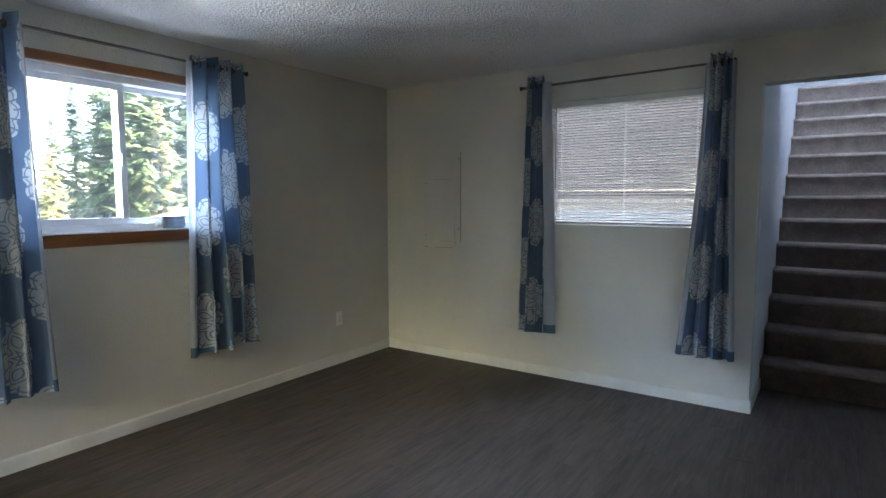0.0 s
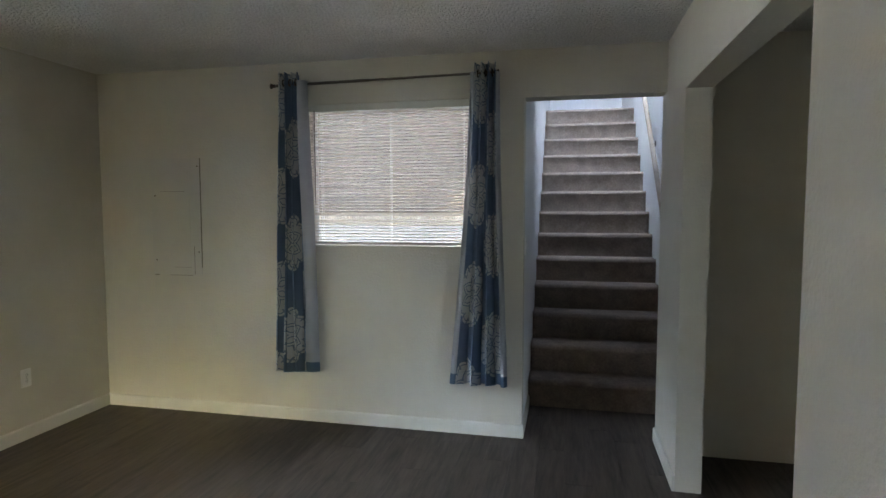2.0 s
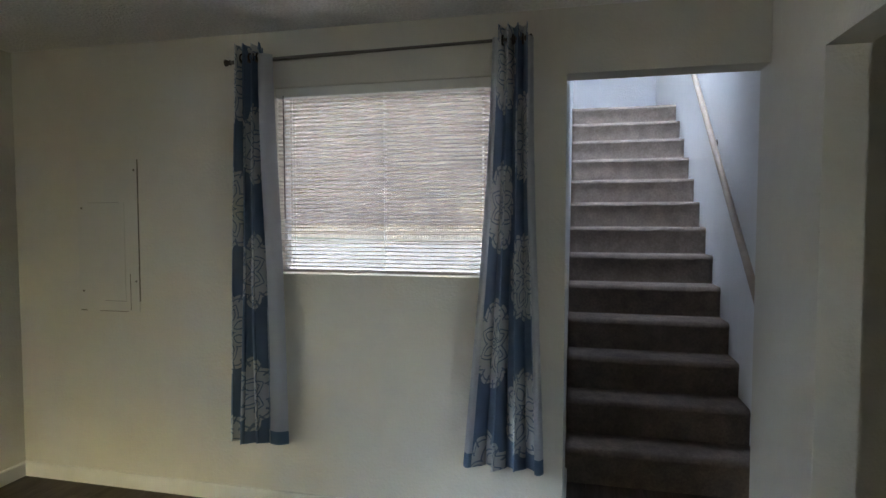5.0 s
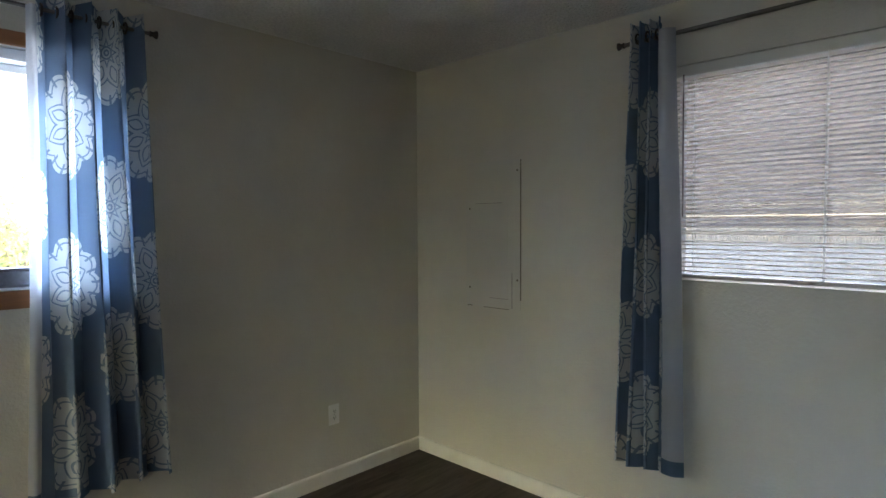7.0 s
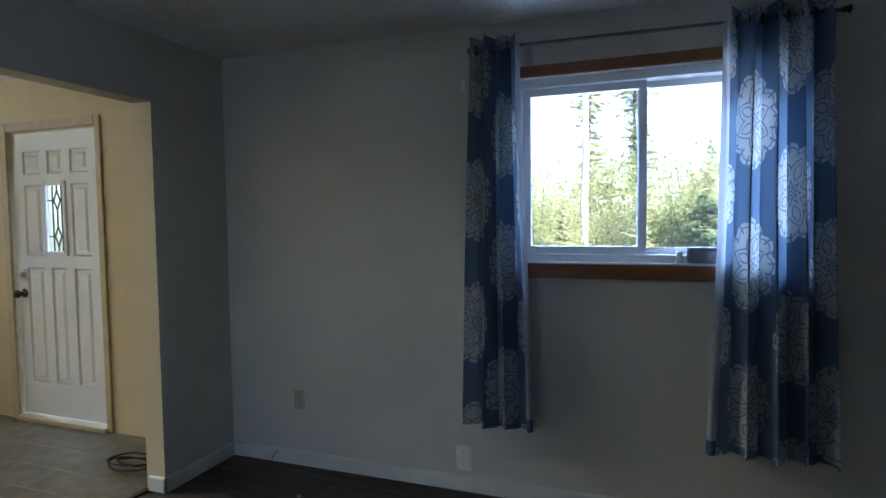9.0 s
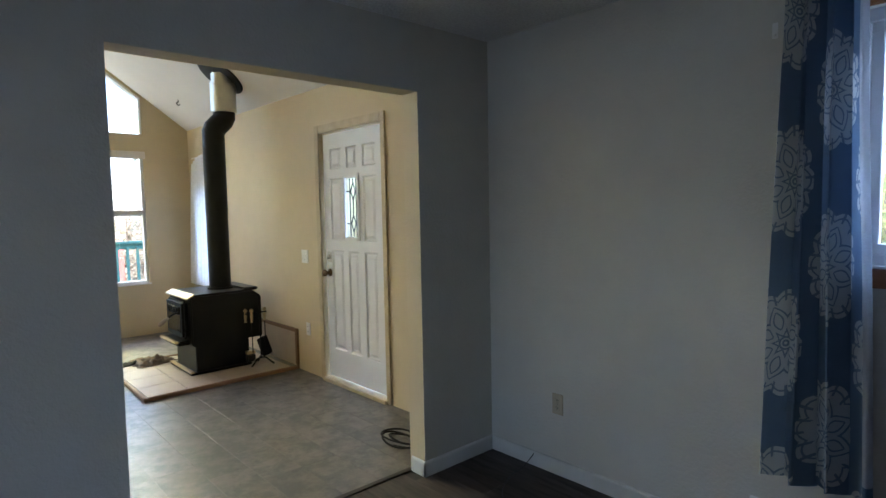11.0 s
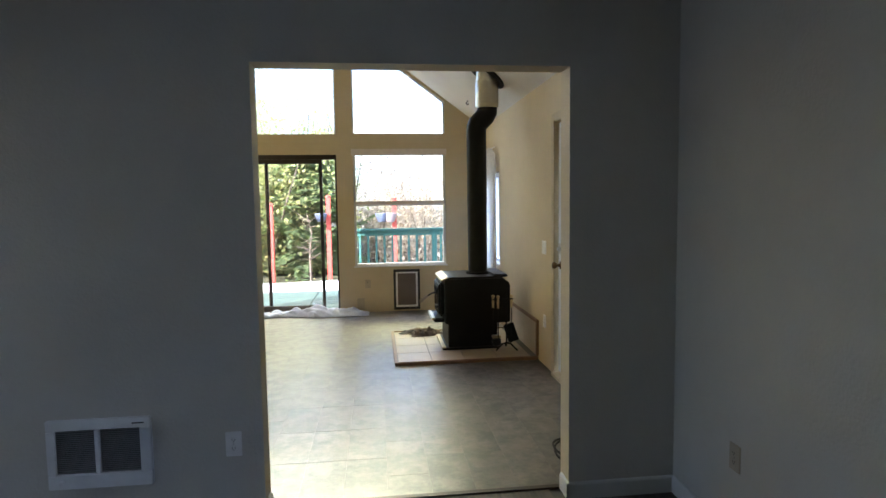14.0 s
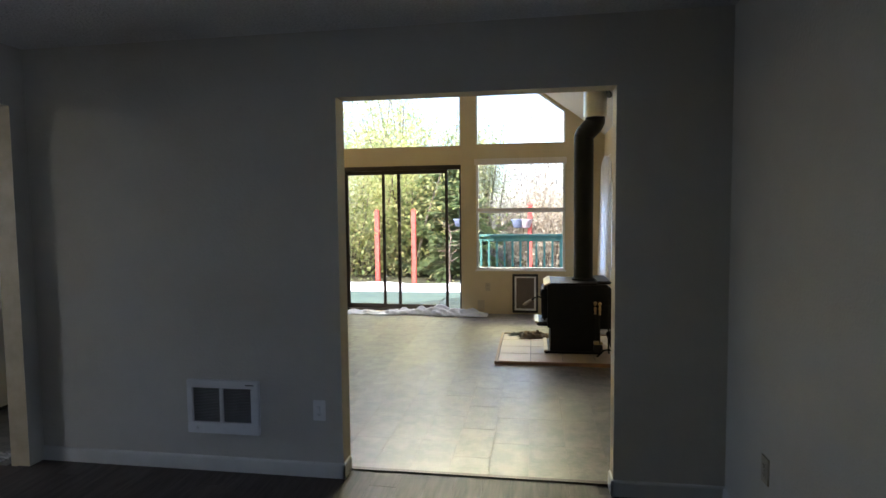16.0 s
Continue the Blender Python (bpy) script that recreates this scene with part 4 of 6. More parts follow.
ends = [Vector(p) for p in ((0.012, -4.48, 0.070), (0.035, -4.485, 0.050), (0.09, -4.50, 0.004), (0.21, -4.484, 0.003), (0.39, -4.384, 0.003), (0.47, -4.22, 0.003), (0.40, -4.05, 0.003), (0.24, -4.02, 0.003), (0.10, -4.10, 0.004))]
run = []
for a, b, c, d in zip(ends[:1] + ends, ends, ends[1:], ends[2:] + ends[-1:]):
    for k in range(5):
        f = k / 5
        run.append(0.5 * (2 * b + (c - a) * f + (2 * a - 5 * b + 4 * c - d) * f * f + (3 * b - a - 3 * c + d) * f ** 3))
path_tube(bm, run + ends[-1:], 0.0022, 6)
part("strand", bm, BLACKP, wire, smooth=True)

# ---- the great room: front door ----
door = thing("door_1", (-0.03, -6.35, 0.0), "white panelled front door with leaded glass lite", "door", kind="structure")
DX = -0.060
LY0, LY1, LZ0, LZ1 = -6.785, -5.912, 0.045, 2.112
rows_p = []
cols_y = [(-6.685, -6.505), (-6.435, -6.285), (-6.205, -6.030)]
for c, (a, b) in enumerate(cols_y):
    rows_p.append((a, b, 1.815, 1.985))
    if c != 1:
        rows_p.append((a, b, 1.225, 1.740))
    rows_p.append((a, b, 0.290, 1.140))
LITE = (-6.475, -6.258, 1.235, 1.755)
holes = rows_p + [LITE]
ys = sorted({LY0, LY1, *[h[0] for h in holes], *[h[1] for h in holes]})
zs = sorted({LZ0, LZ1, *[h[2] for h in holes], *[h[3] for h in holes]})
bm = bmesh.new()
for y0, y1 in zip(ys, ys[1:]):
    for z0, z1 in zip(zs, zs[1:]):
        cy, cz = (y0 + y1) / 2, (z0 + z1) / 2
        if any(h[0] < cy < h[1] and h[2] < cz < h[3] for h in holes):
            continue
        box(bm, DX - 0.03, DX + 0.012, y0, y1, z0, z1)
bmesh.ops.remove_doubles(bm, verts=bm.verts[:], dist=1e-5)
leaf = part("door_leaf", bm, DOOR_W, door)


def raised_panel(y0, y1, z0, z1):
    """A sunk field with a sloped border and a raised middle."""
    bm = bmesh.new()
    rings = []
    for ins, x in ((0.0, DX + 0.012), (0.010, DX + 0.002), (0.026, DX + 0.002), (0.046, DX + 0.010)):
        ins = min(ins, 0.46 * (y1 - y0))
        rings.append([bm.verts.new(p) for p in ((x, y0 + ins, z0 + ins), (x, y1 - ins, z0 + ins), (x, y1 - ins, z1 - ins), (x, y0 + ins, z1 - ins))])
    for a, b in zip(rings, rings[1:]):
        for i in range(4):
            bm.faces.new((a[i], a[(i + 1) % 4], b[(i + 1) % 4], b[i]))
    bm.faces.new(rings[-1])
    part("door_panel", bm, DOOR_W, leaf)


for row in rows_p:
    raised_panel(*row)
y0, y1, z0, z1 = LITE
lite = part("lite_frame", boxes((DX + 0.004, DX + 0.024, y0 - 0.008, y0 + 0.024, z0 - 0.008, z1 + 0.008), (DX + 0.004, DX + 0.024, y1 - 0.024, y1 + 0.008, z0 - 0.008, z1 + 0.008), (DX + 0.004, DX + 0.024, y0 + 0.024, y1 - 0.024, z1 - 0.024, z1 + 0.008), (DX + 0.004, DX + 0.024, y0 + 0.024, y1 - 0.024, z0 - 0.008, z0 + 0.024), bevel=0.004), DOOR_W, leaf)
gl = part("pane", boxes((DX - 0.012, DX - 0.006, y0 + 0.0, y1 - 0.0, z0, z1)), OBSCURE, leaf, "textured leaded glass")
gl.visible_shadow = False
bm = bmesh.new()
cy = (y0 + y1) / 2
came = []
for a in (-0.045, 0.045):
    came.append(((cy + a, z0), (cy + a, z1)))
for zz in (z0 + 0.13, z1 - 0.13):
    came += [((cy, zz + 0.07), (cy + 0.032, zz)), ((cy + 0.032, zz), (cy, zz - 0.07)), ((cy, zz - 0.07), (cy - 0.032, zz)), ((cy - 0.032, zz), (cy, zz + 0.07)), ((y0, zz), (cy - 0.032, zz)), ((cy + 0.032, zz), (y1, zz))]
came += [((cy, z0), (cy, z0 + 0.06)), ((cy, z0 + 0.20), (cy, z1 - 0.20)), ((cy, z1 - 0.06), (cy, z1))]
for (a, b), (c, d) in came:
    tube(bm, (DX - 0.003, a, b), (DX - 0.003, c, d), 0.0058, n=6)
part("lead_came", bm, LEAD, leaf, "dark lead came")
bm = boxes((DX + 0.012, DX + 0.018, -6.762, -6.698, 1.035, 1.125), bevel=0.006)
lathe(bm, (DX + 0.018, -6.730, 1.080), (1, 0, 0), ((0, 0.022), (0.012, 0.021), (0.02, 0.012), (0.024, 0.012)), 16)
part("deadbolt", bm, GALV, leaf)
bm = bmesh.new()
lathe(bm, (DX + 0.012, -6.728, 0.945), (1, 0, 0), ((0, 0.034), (0.006, 0.033), (0.010, 0.014), (0.034, 0.012), (0.040, 0.024), (0.055, 0.030), (0.068, 0.027), (0.075, 0.012)), 18)
part("door_handle", bm, KNOB, leaf, "aged brass knob", smooth=True)
for z in (0.24, 1.08, 1.90):
    bm = boxes((DX + 0.008, DX + 0.015, -5.925, -5.895, z - 0.05, z + 0.05))
    tube(bm, (DX + 0.018, -5.908, z - 0.05), (DX + 0.018, -5.908, z + 0.05), 0.006, n=10)
    part("hinge", bm, KNOB, door)
part("door_casing", boxes((-0.025, -0.010, -5.912, -5.858, 0.0, 2.192), bevel=0.004), CASING, door)
part("door_casing", boxes((-0.025, -0.010, -6.868, -6.800, 0.0, 2.192), bevel=0.004), CASING, door)
part("door_casing", boxes((-0.025, -0.009, -6.800, -5.912, 2.128, 2.192), bevel=0.004), CASING, door)
part("door_sill", boxes((-0.15, 0.015, -6.80, -5.90, 0.0, 0.030), bevel=0.005), CASING, door)

outlet("y", (-0.025, -7.113), 1, 1.066, PLATE_W, "white double light switch by the front door", "double", 0.116, 0.120)
outlet("y", (-0.025, -7.095), 1, 0.405, PLATE_W, "white outlet low on the cream wall", "duplex")
outlet("x", (1.590, -10.03), 1, 0.390, PLATE_T, "tan duplex outlet below the great room window")
outlet("x", (1.690, -10.03), 1, 0.115, PLATE_T, "tan blank plate beside the patio door", "blank", 0.10, 0.16)

# ---- gable windows ----
win = thing("window_3", (1.10, -10.1, 0.635), "white single-hung window with a raised blind", "window", kind="structure")
window_frame(win, "x", -10.13, 0.075, 0.502, 1.753, 0.637, 2.213, 0.030)
part("meeting_rail", boxes((0.532, 1.723, -10.12, -10.08, 1.455, 1.500), bevel=0.004), VINYL_W, win)
pane(win, "x", -10.105, 0.532, 1.723, 0.667, 1.457)
pane(win, "x", -10.115, 0.532, 1.723, 1.498, 2.183)
part("window_sill", boxes((0.485, 1.770, -10.06, -10.018, 0.620, 0.637), bevel=0.003), VINYL_W, win)
bl = thing("raised_blind", (1.10, -10.045, 2.2), "white blind drawn halfway up in the window", "blind")
part("valance", boxes((0.485, 1.775, -10.045, -10.005, 2.135, 2.222), bevel=0.004), SLAT, bl)
bm = boxes((-0.615, 0.615, -0.0125, 0.0125, -0.0006, 0.0006))
me = bpy.data.meshes.new("slat")
bm.to_mesh(me)
bm.free()
me.materials.append(SLAT)
for i in range(26):
    shared("slat", me, bl, pose(1.13, -10.06, 1.545 + i * 0.0232, random.uniform(-2, 2), 0, 0))
part("bottom_rail", boxes((0.515, 1.745, -10.074, -10.046, 1.478, 1.520), bevel=0.004), SLAT, bl)
for x in (0.62, 1.64):
    bm = bmesh.new()
    tube(bm, (x, -10.046, 1.50), (x, -10.046, 2.14), 0.0012, n=6)
    part("ladder_cord", bm, PLATE_W, bl)
bm = bmesh.new()
tube(bm, (1.64, -10.042, 1.30), (1.64, -10.042, 2.14), 0.0015, n=6)
part("pull_cord", bm, PLATE_W, bl)

win = thing("window_4", (1.10, -10.1, 2.43), "raked fixed window under the sloped ceiling", "window", kind="structure")
bm = bmesh.new()
g0, g1 = slope(0.500) - 0.035, slope(1.755) - 0.035
prism(bm, 0.502, 1.753, -10.105, -10.10, 2.432, 2.432, g0, g1)
ob = part("pane", bm, GLASS, win)
ob.visible_shadow = False
bm = bmesh.new()
prism(bm, 0.502, 1.753, -10.12, -10.045, g0 - 0.022, g1 - 0.022, g0 + 0.003, g1 + 0.003)
box(bm, 0.502, 0.524, -10.12, -10.045, 2.432, g0 - 0.01)
box(bm, 1.733, 1.753, -10.12, -10.045, 2.432, g1 - 0.02)
part("window_frame", bm, VINYL_W, win)
win = thing("window_5", (2.84, -10.1, 2.42), "large fixed window over the patio door", "window", kind="structure")
h0, h1 = slope(1.974) - 0.033, slope(3.758) - 0.033
bm = bmesh.new()
prism(bm, 1.976, 3.756, -10.105, -10.10, 2.422, 2.422, h0, h1)
ob = part("pane", bm, GLASS, win)
ob.visible_shadow = False
bm = bmesh.new()
prism(bm, 1.976, 3.756, -10.12, -10.06, h0 - 0.018, h1 - 0.018, h0 + 0.002, h1 + 0.002)
box(bm, 1.976, 1.990, -10.12, -10.06, 2.422, h0 - 0.02)
box(bm, 3.742, 3.756, -10.12, -10.06, 2.422, h1 - 0.03)
part("window_frame", bm, VINYL_W, win)

# ---- patio door, slid partly open ----
pd = thing("door_2", (2.84, -10.1, 0.02), "dark bronze sliding patio door, partly open", "patio door", kind="structure")
part("door_frame", boxes((1.974, 3.758, -10.15, -10.035, 2.085, 2.148), (1.974, 3.758, -10.15, -10.035, 0.022, 0.050), (3.720, 3.758, -10.15, -10.035, 0.050, 2.085), (1.974, 1.994, -10.15, -10.035, 0.050, 2.085), bevel=0.004), BRONZE, pd)


def door_sash(x0, x1, y, st):
    sash = part("door_sash", boxes((x0, x0 + st, y, y + 0.03, 0.05, 2.085), (x1 - st, x1, y, y + 0.03, 0.05, 2.085), (x0 + st, x1 - st, y, y + 0.03, 2.030, 2.085), (x0 + st, x1 - st, y, y + 0.03, 0.05, 0.115), bevel=0.003), BRONZE, pd)
    ob = part("pane", boxes((x0 + st, x1 - st, y + 0.012, y + 0.018, 0.115, 2.030)), GLASS, sash)
    ob.visible_shadow = False
    return sash


door_sash(2.880, 3.720, -10.125, 0.045)
sash = door_sash(2.165, 3.145, -10.080, 0.042)
part("pull", boxes((3.110, 3.138, -10.050, -10.030, 0.98, 1.16), bevel=0.005), BLACKP, sash)

towel = thing("towel", (2.6, -9.86, 0.0), "crumpled white towel along the patio door sill", "towel")
bm = bmesh.new()
NX, NY = 170, 22
rows = []
for i in range(NX + 1):
    x = 1.58 + 2.10 * i / NX
    row = []
    fat = 0.55 + 0.45 * math.sin(3.2 * x + 0.5) + 0.35 * noise.noise(Vector((x * 5, 0, 0)))
    fat = max(0.10, fat) * (1.35 if x > 3.0 else 1.0) * min(1, (x - 1.56) * 5) * min(1.0, (3.70 - x) * 6)
    for j in range(NY + 1):
        f = j / NY
        y = -9.975 + 0.30 * f * (0.8 + 0.4 * noise.noise(Vector((x * 2, 1.7, 0)))) + 0.02 * noise.noise(Vector((x * 11, f * 3, 5)))
        crease = abs(noise.noise(Vector((x * 6 + 2 * f, f * 3.5, 9)))) ** 0.7
        h = math.sin(math.pi * f) ** 0.8 * (0.012 + 0.052 * fat + 0.095 * crease * (0.35 + fat)) + 0.010 * noise.noise(Vector((x * 21, f * 9, 2))) * math.sin(math.pi * f)
        h = max(h, 0.0)
        row.append(bm.verts.new((x, y, 0.003 + h)))
    rows.append(row)
for i in range(NX):
    for j in range(NY):
        bm.faces.new((rows[i][j], rows[i + 1][j], rows[i + 1][j + 1], rows[i][j + 1]))
    bm.faces.new((rows[i][0], rows[i][NY], rows[i + 1][NY], rows[i + 1][0]))
part("cloth", bm, TOWEL, towel, smooth=True)

# ---- pet door ----
pet = thing("pet_door", (1.058, -10.03, 0.05), "pet door with black frame and brown flap", "pet door")
part("outer_frame", boxes((0.875, 1.240, -10.03, -10.008, 0.544, 0.580), (0.875, 1.240, -10.03, -10.008, 0.022, 0.058), (0.875, 0.907, -10.03, -10.008, 0.058, 0.544), (1.208, 1.240, -10.03, -10.008, 0.058, 0.544), bevel=0.006), BLACKP, pet, "black plastic outer frame")
part("inner_frame", boxes((0.907, 1.208, -10.03, -10.014, 0.524, 0.544), (0.907, 1.208, -10.03, -10.014, 0.058, 0.084), (0.907, 0.932, -10.03, -10.014, 0.084, 0.524), (1.183, 1.208, -10.03, -10.014, 0.084, 0.524), bevel=0.003), PLATE_W, pet, "white inner frame")
part("flap", boxes((0.932, 1.183, -10.03, -10.020, 0.084, 0.524), bevel=0.002), PET_FLAP, pet)

# ---- side window with sheer curtain ----
win = thing("window_6", (-0.1, -9.30, 0.72), "white window behind a sheer curtain", "window", kind="structure")
window_frame(win, "y", -0.15, 0.08, -9.618, -8.982, 0.722, 1.848, 0.045)
pane(win, "y", -0.11, -9.573, -9.027, 0.767, 1.803)
sh = thing("sheer_curtain", (0.02, -9.27, 0.60), "white sheer curtain hanging on the cream wall", "curtain")
bm = bmesh.new()
NU, NV = 90, 24
rows = []
for j in range(NV + 1):
    s = j / NV
    row = []
    for i in range(NU + 1):
        u = i / NU
        half = 0.36 + 0.15 * s ** 0.7
        row.append(bm.verts.new((0.035 + 0.022 * math.sin(2 * math.pi * 11 * u + s) + 0.02 * s, -9.36 + (2 * u - 1) * half, 2.16 - 1.56 * s - 0.10 * (2 * u - 1) ** 2 * (1 - s))))
    rows.append(row)
for j in range(NV):
    for i in range(NU):
        bm.faces.new((rows[j][i], rows[j][i + 1], rows[j + 1][i + 1], rows[j + 1][i]))
part("panel", bm, SHEER, sh, smooth=True)
bm = bmesh.new()
tube(bm, (0.03, -9.76, 2.14), (0.03, -8.96, 2.14), 0.006, n=10)
part("curtain_wire", bm, PLATE_W, sh)

# ---- hearth pad ----
hearth = thing("hearth_pad", (0.65, -7.95, 0.0), "beige tiled hearth pad with worn oak edging", "hearth")
HX0, HX1, HY0, HY1 = -0.022, 1.318, -8.620, -7.288
part("pad_base", boxes((HX0, HX1 - 0.02, HY0 + 0.03, HY1 - 0.03, 0.0, 0.022)), GROUT, hearth)
part("edging", boxes((HX1 - 0.030, HX1, HY0, HY1, 0.0, 0.033), bevel=0.006), HEARTH_W, hearth)
part("edging", boxes((HX0, HX1 - 0.030, HY1 - 0.030, HY1, 0.0, 0.033), bevel=0.006), HEARTH_W, hearth)
part("edging", boxes((HX0, HX1 - 0.030, HY0, HY0 + 0.030, 0.0, 0.033), bevel=0.006), HEARTH_W, hearth)
bm = boxes((-0.1525, 0.1525, -0.1525, 0.1525, 0.0, 0.006), bevel=0.0015, seg=1)
me = bpy.data.meshes.new("tile")
bm.to_mesh(me)
bm.free()
me.materials.append(HEARTH_T)
for i in range(4):
    for j in range(4):
        shared("tile", me, hearth, Matrix.Translation((1.130 - i * 0.3105, -7.476 - j * 0.3105, 0.0225)))
back = thing("hearth_backboard", (-0.01, -7.95, 0.03), "low oak-trimmed tile backboard on the wall behind the stove", "backboard")
part("board", boxes((-0.024, -0.008, HY0 + 0.04, HY1 - 0.04, 0.036, 0.345)), HEARTH_T, back)
part("trim_strip", boxes((-0.024, -0.002, HY0, HY1, 0.345, 0.378), bevel=0.004), HEARTH_W, back)
part("trim_strip", boxes((-0.024, -0.002, HY1 - 0.040, HY1, 0.037, 0.345), bevel=0.004), HEARTH_W, back)
part("trim_strip", boxes((-0.024, -0.002, HY0, HY0 + 0.040, 0.037, 0.345), bevel=0.004), HEARTH_W, back)

# ---- wood stove ----
stove = thing("wood_stove", (0.47, -7.96, 0.029), "black steel wood stove with brass trim on a pedestal", "stove")
SX0, SX1, SYA, SYB = 0.155, 0.805, -8.265, -7.675
bm = bmesh.new()
side = [(SX0, 0.285), (SX1, 0.285), (SX1, 0.735), (SX0 + 0.075, 0.735), (SX0, 0.675)]
va = [bm.verts.new((x, SYA, z)) for x, z in side]
vb = [bm.verts.new((x, SYB, z)) for x, z in side]
bm.faces.new(va)
bm.faces.new(vb[::-1])
for i in range(5):
    j = (i + 1) % 5
    bm.faces.new((va[i], vb[i], vb[j], va[j]))
bmesh.ops.recalc_face_normals(bm, faces=bm.faces[:])
bmesh.ops.bevel(bm, geom=bm.edges[:], offset=0.008, segments=2, affect="EDGES")
part("firebox", bm, STOVE, stove)
part("top_plate", boxes((SX0 + 0.16, SX1 - 0.030, SYA - 0.004, SYB + 0.004, 0.732, 0.748), bevel=0.005), STOVE, stove)
part("rear_shelf", boxes((SX0 + 0.02, SX0 + 0.165, SYA + 0.01, SYB - 0.01, 0.735, 0.765), bevel=0.010), STOVE, stove)
part("pedestal", boxes((0.285, 0.775, -8.215, -7.690, 0.045, 0.290), bevel=0.006), STOVE, stove)
part("pedestal_foot", boxes((0.270, 0.835, -8.245, -7.662, 0.029, 0.052), bevel=0.006), STOVE, stove)
part("base_trim", boxes((0.800, 0.840, -8.250, -7.658, 0.050, 0.064), bevel=0.005), BRASS, stove, "polished brass base trim")
bm = bmesh.new()
prism(bm, SX1 - 0.032, SX1 + 0.034, SYA - 0.005, SYB + 0.005, 0.744, 0.712, 0.756, 0.724)
part("top_trim", bm, BRASS, stove, "polished brass front edge trim")
lip = part("ash_lip", boxes((SX1 - 0.01, SX1 + 0.105, -8.190, -7.760, 0.290, 0.330), bevel=0.010), STOVE, stove)
part("lip_trim", boxes((SX1 + 0.088, SX1 + 0.128, -8.196, -7.754, 0.318, 0.338), bevel=0.007), BRASS, lip, "brass edge of the ash lip")
part("loading_door", boxes((SX1, SX1 + 0.055, -8.195, -7.745, 0.350, 0.690), bevel=0.020, seg=3), CASTIRON, stove)
part("door_glass", boxes((SX1 + 0.052, SX1 + 0.058, -8.140, -7.800, 0.405, 0.640), bevel=0.002), DARKGLASS, stove)
for k in range(4):
    y = -8.085 + 0.075 * k
    bm = bmesh.new()
    torus(bm, (SX1 + 0.060, y + 0.01, 0.60), (1, 0, 0), 0.032, 0.006, 16, 6)
    part("door_scroll", bm, CASTIRON, stove)
bm = bmesh.new()
path_tube(bm, ((SX1 + 0.05, -7.80, 0.575), (SX1 + 0.085, -7.80, 0.588), (SX1 + 0.125, -7.79, 0.580), (SX1 + 0.165, -7.78, 0.555)), 0.008, 8)
hd = part("handle", bm, CASTIRON, stove)
bm = bmesh.new()
lathe(bm, (SX1 + 0.160, -7.781, 0.559), (0.80, 0.1, -0.55), ((0, 0.009), (0.015, 0.013), (0.075, 0.017), (0.095, 0.015), (0.105, 0.008)), 12)
part("handle_grip", bm, RAIL_WOOD, hd, smooth=True)

PX, PY = 0.430, -7.962
flue = thing("stove_pipe", (PX, PY, 0.75), "black stove pipe rising to a silver ceiling sleeve", "stove pipe")
bm = bmesh.new()
lathe(bm, (PX, PY, 0.748), (0, 0, 1), ((0, 0.118), (0.018, 0.118), (0.020, 0.106), (0.03, 0.102)), 28)
part("collar", bm, CASTIRON, flue)
bm = bmesh.new()
tube(bm, (PX, PY, 0.76), (PX, PY, 1.47), 0.0985, n=32, caps=False)
tube(bm, (PX, PY, 1.465), (PX, PY, 2.215), 0.1005, n=32, caps=False)
lower = part("pipe_section", bm, STOVE, flue, smooth=True)
bm = bmesh.new()
path_tube(bm, ((PX, PY, 2.21), (PX, PY, 2.235), (PX - 0.010, PY, 2.262), (PX - 0.098, PY, 2.352), (PX - 0.112, PY, 2.378), (PX - 0.112, PY, 2.435)), 0.1005, 32)
part("elbow", bm, STOVE, flue, smooth=False)
UX = PX - 0.112
bm = bmesh.new()
lathe(bm, (UX, PY, 2.425), (0, 0, 1), ((0, 0.112), (0.004, 0.116), (0.255, 0.116), (0.258, 0.119), (0.272, 0.119), (0.275, 0.105), (0.36, 0.105)), 32)
part("insulated_sleeve", bm, GALV, flue, "shiny galvanised sleeve", smooth=False)
nrm = Vector((-0.735, 0, 1)).normalized()
bm = bmesh.new()
lathe(bm, Vector((UX + 0.02, PY, slope(UX + 0.02))) - nrm * 0.016, nrm, ((0, 0.232), (0.003, 0.236), (0.013, 0.236)), 40)
part("ceiling_plate", bm, CASTIRON, flue, "black round ceiling plate")

# ---- fireplace tools on a stand ----
TX, TY = 0.215, -7.590
tools = thing("fireplace_tools", (TX, TY, 0.03), "black fireplace tool set with brass handles", "fireplace tools")
bm = bmesh.new()
tube(bm, (TX, TY, 0.09), (TX, TY, 0.60), 0.007, n=10)
part("stand_rod", bm, CASTIRON, tools)
for a in (20, 140, 260):
    c, s = math.cos(radians(a)), math.sin(radians(a))
    bm = bmesh.new()
    path_tube(bm, ((TX, TY, 0.10), (TX + 0.05 * c, TY + 0.05 * s, 0.095), (TX + 0.09 * c, TY + 0.09 * s, 0.06), (TX + 0.12 * c, TY + 0.12 * s, 0.038)), 0.009, 8)
    part("foot", bm, CASTIRON, tools)
part("crossbar", boxes((TX - 0.07, TX + 0.14, TY - 0.006, TY + 0.006, 0.525, 0.537), bevel=0.003), CASTIRON, tools)


def turned_handle(x, y, z, parent):
    bm = bmesh.new()
    lathe(bm, (x, y, z), (0, 0, 1), ((0, 0.008), (0.006, 0.014), (0.014, 0.009), (0.035, 0.011), (0.060, 0.014), (0.085, 0.010), (0.095, 0.009), (0.105, 0.017), (0.118, 0.017), (0.128, 0.006)), 14)
    part("handle", bm, BRASS, parent, "turned brass handle", smooth=True)


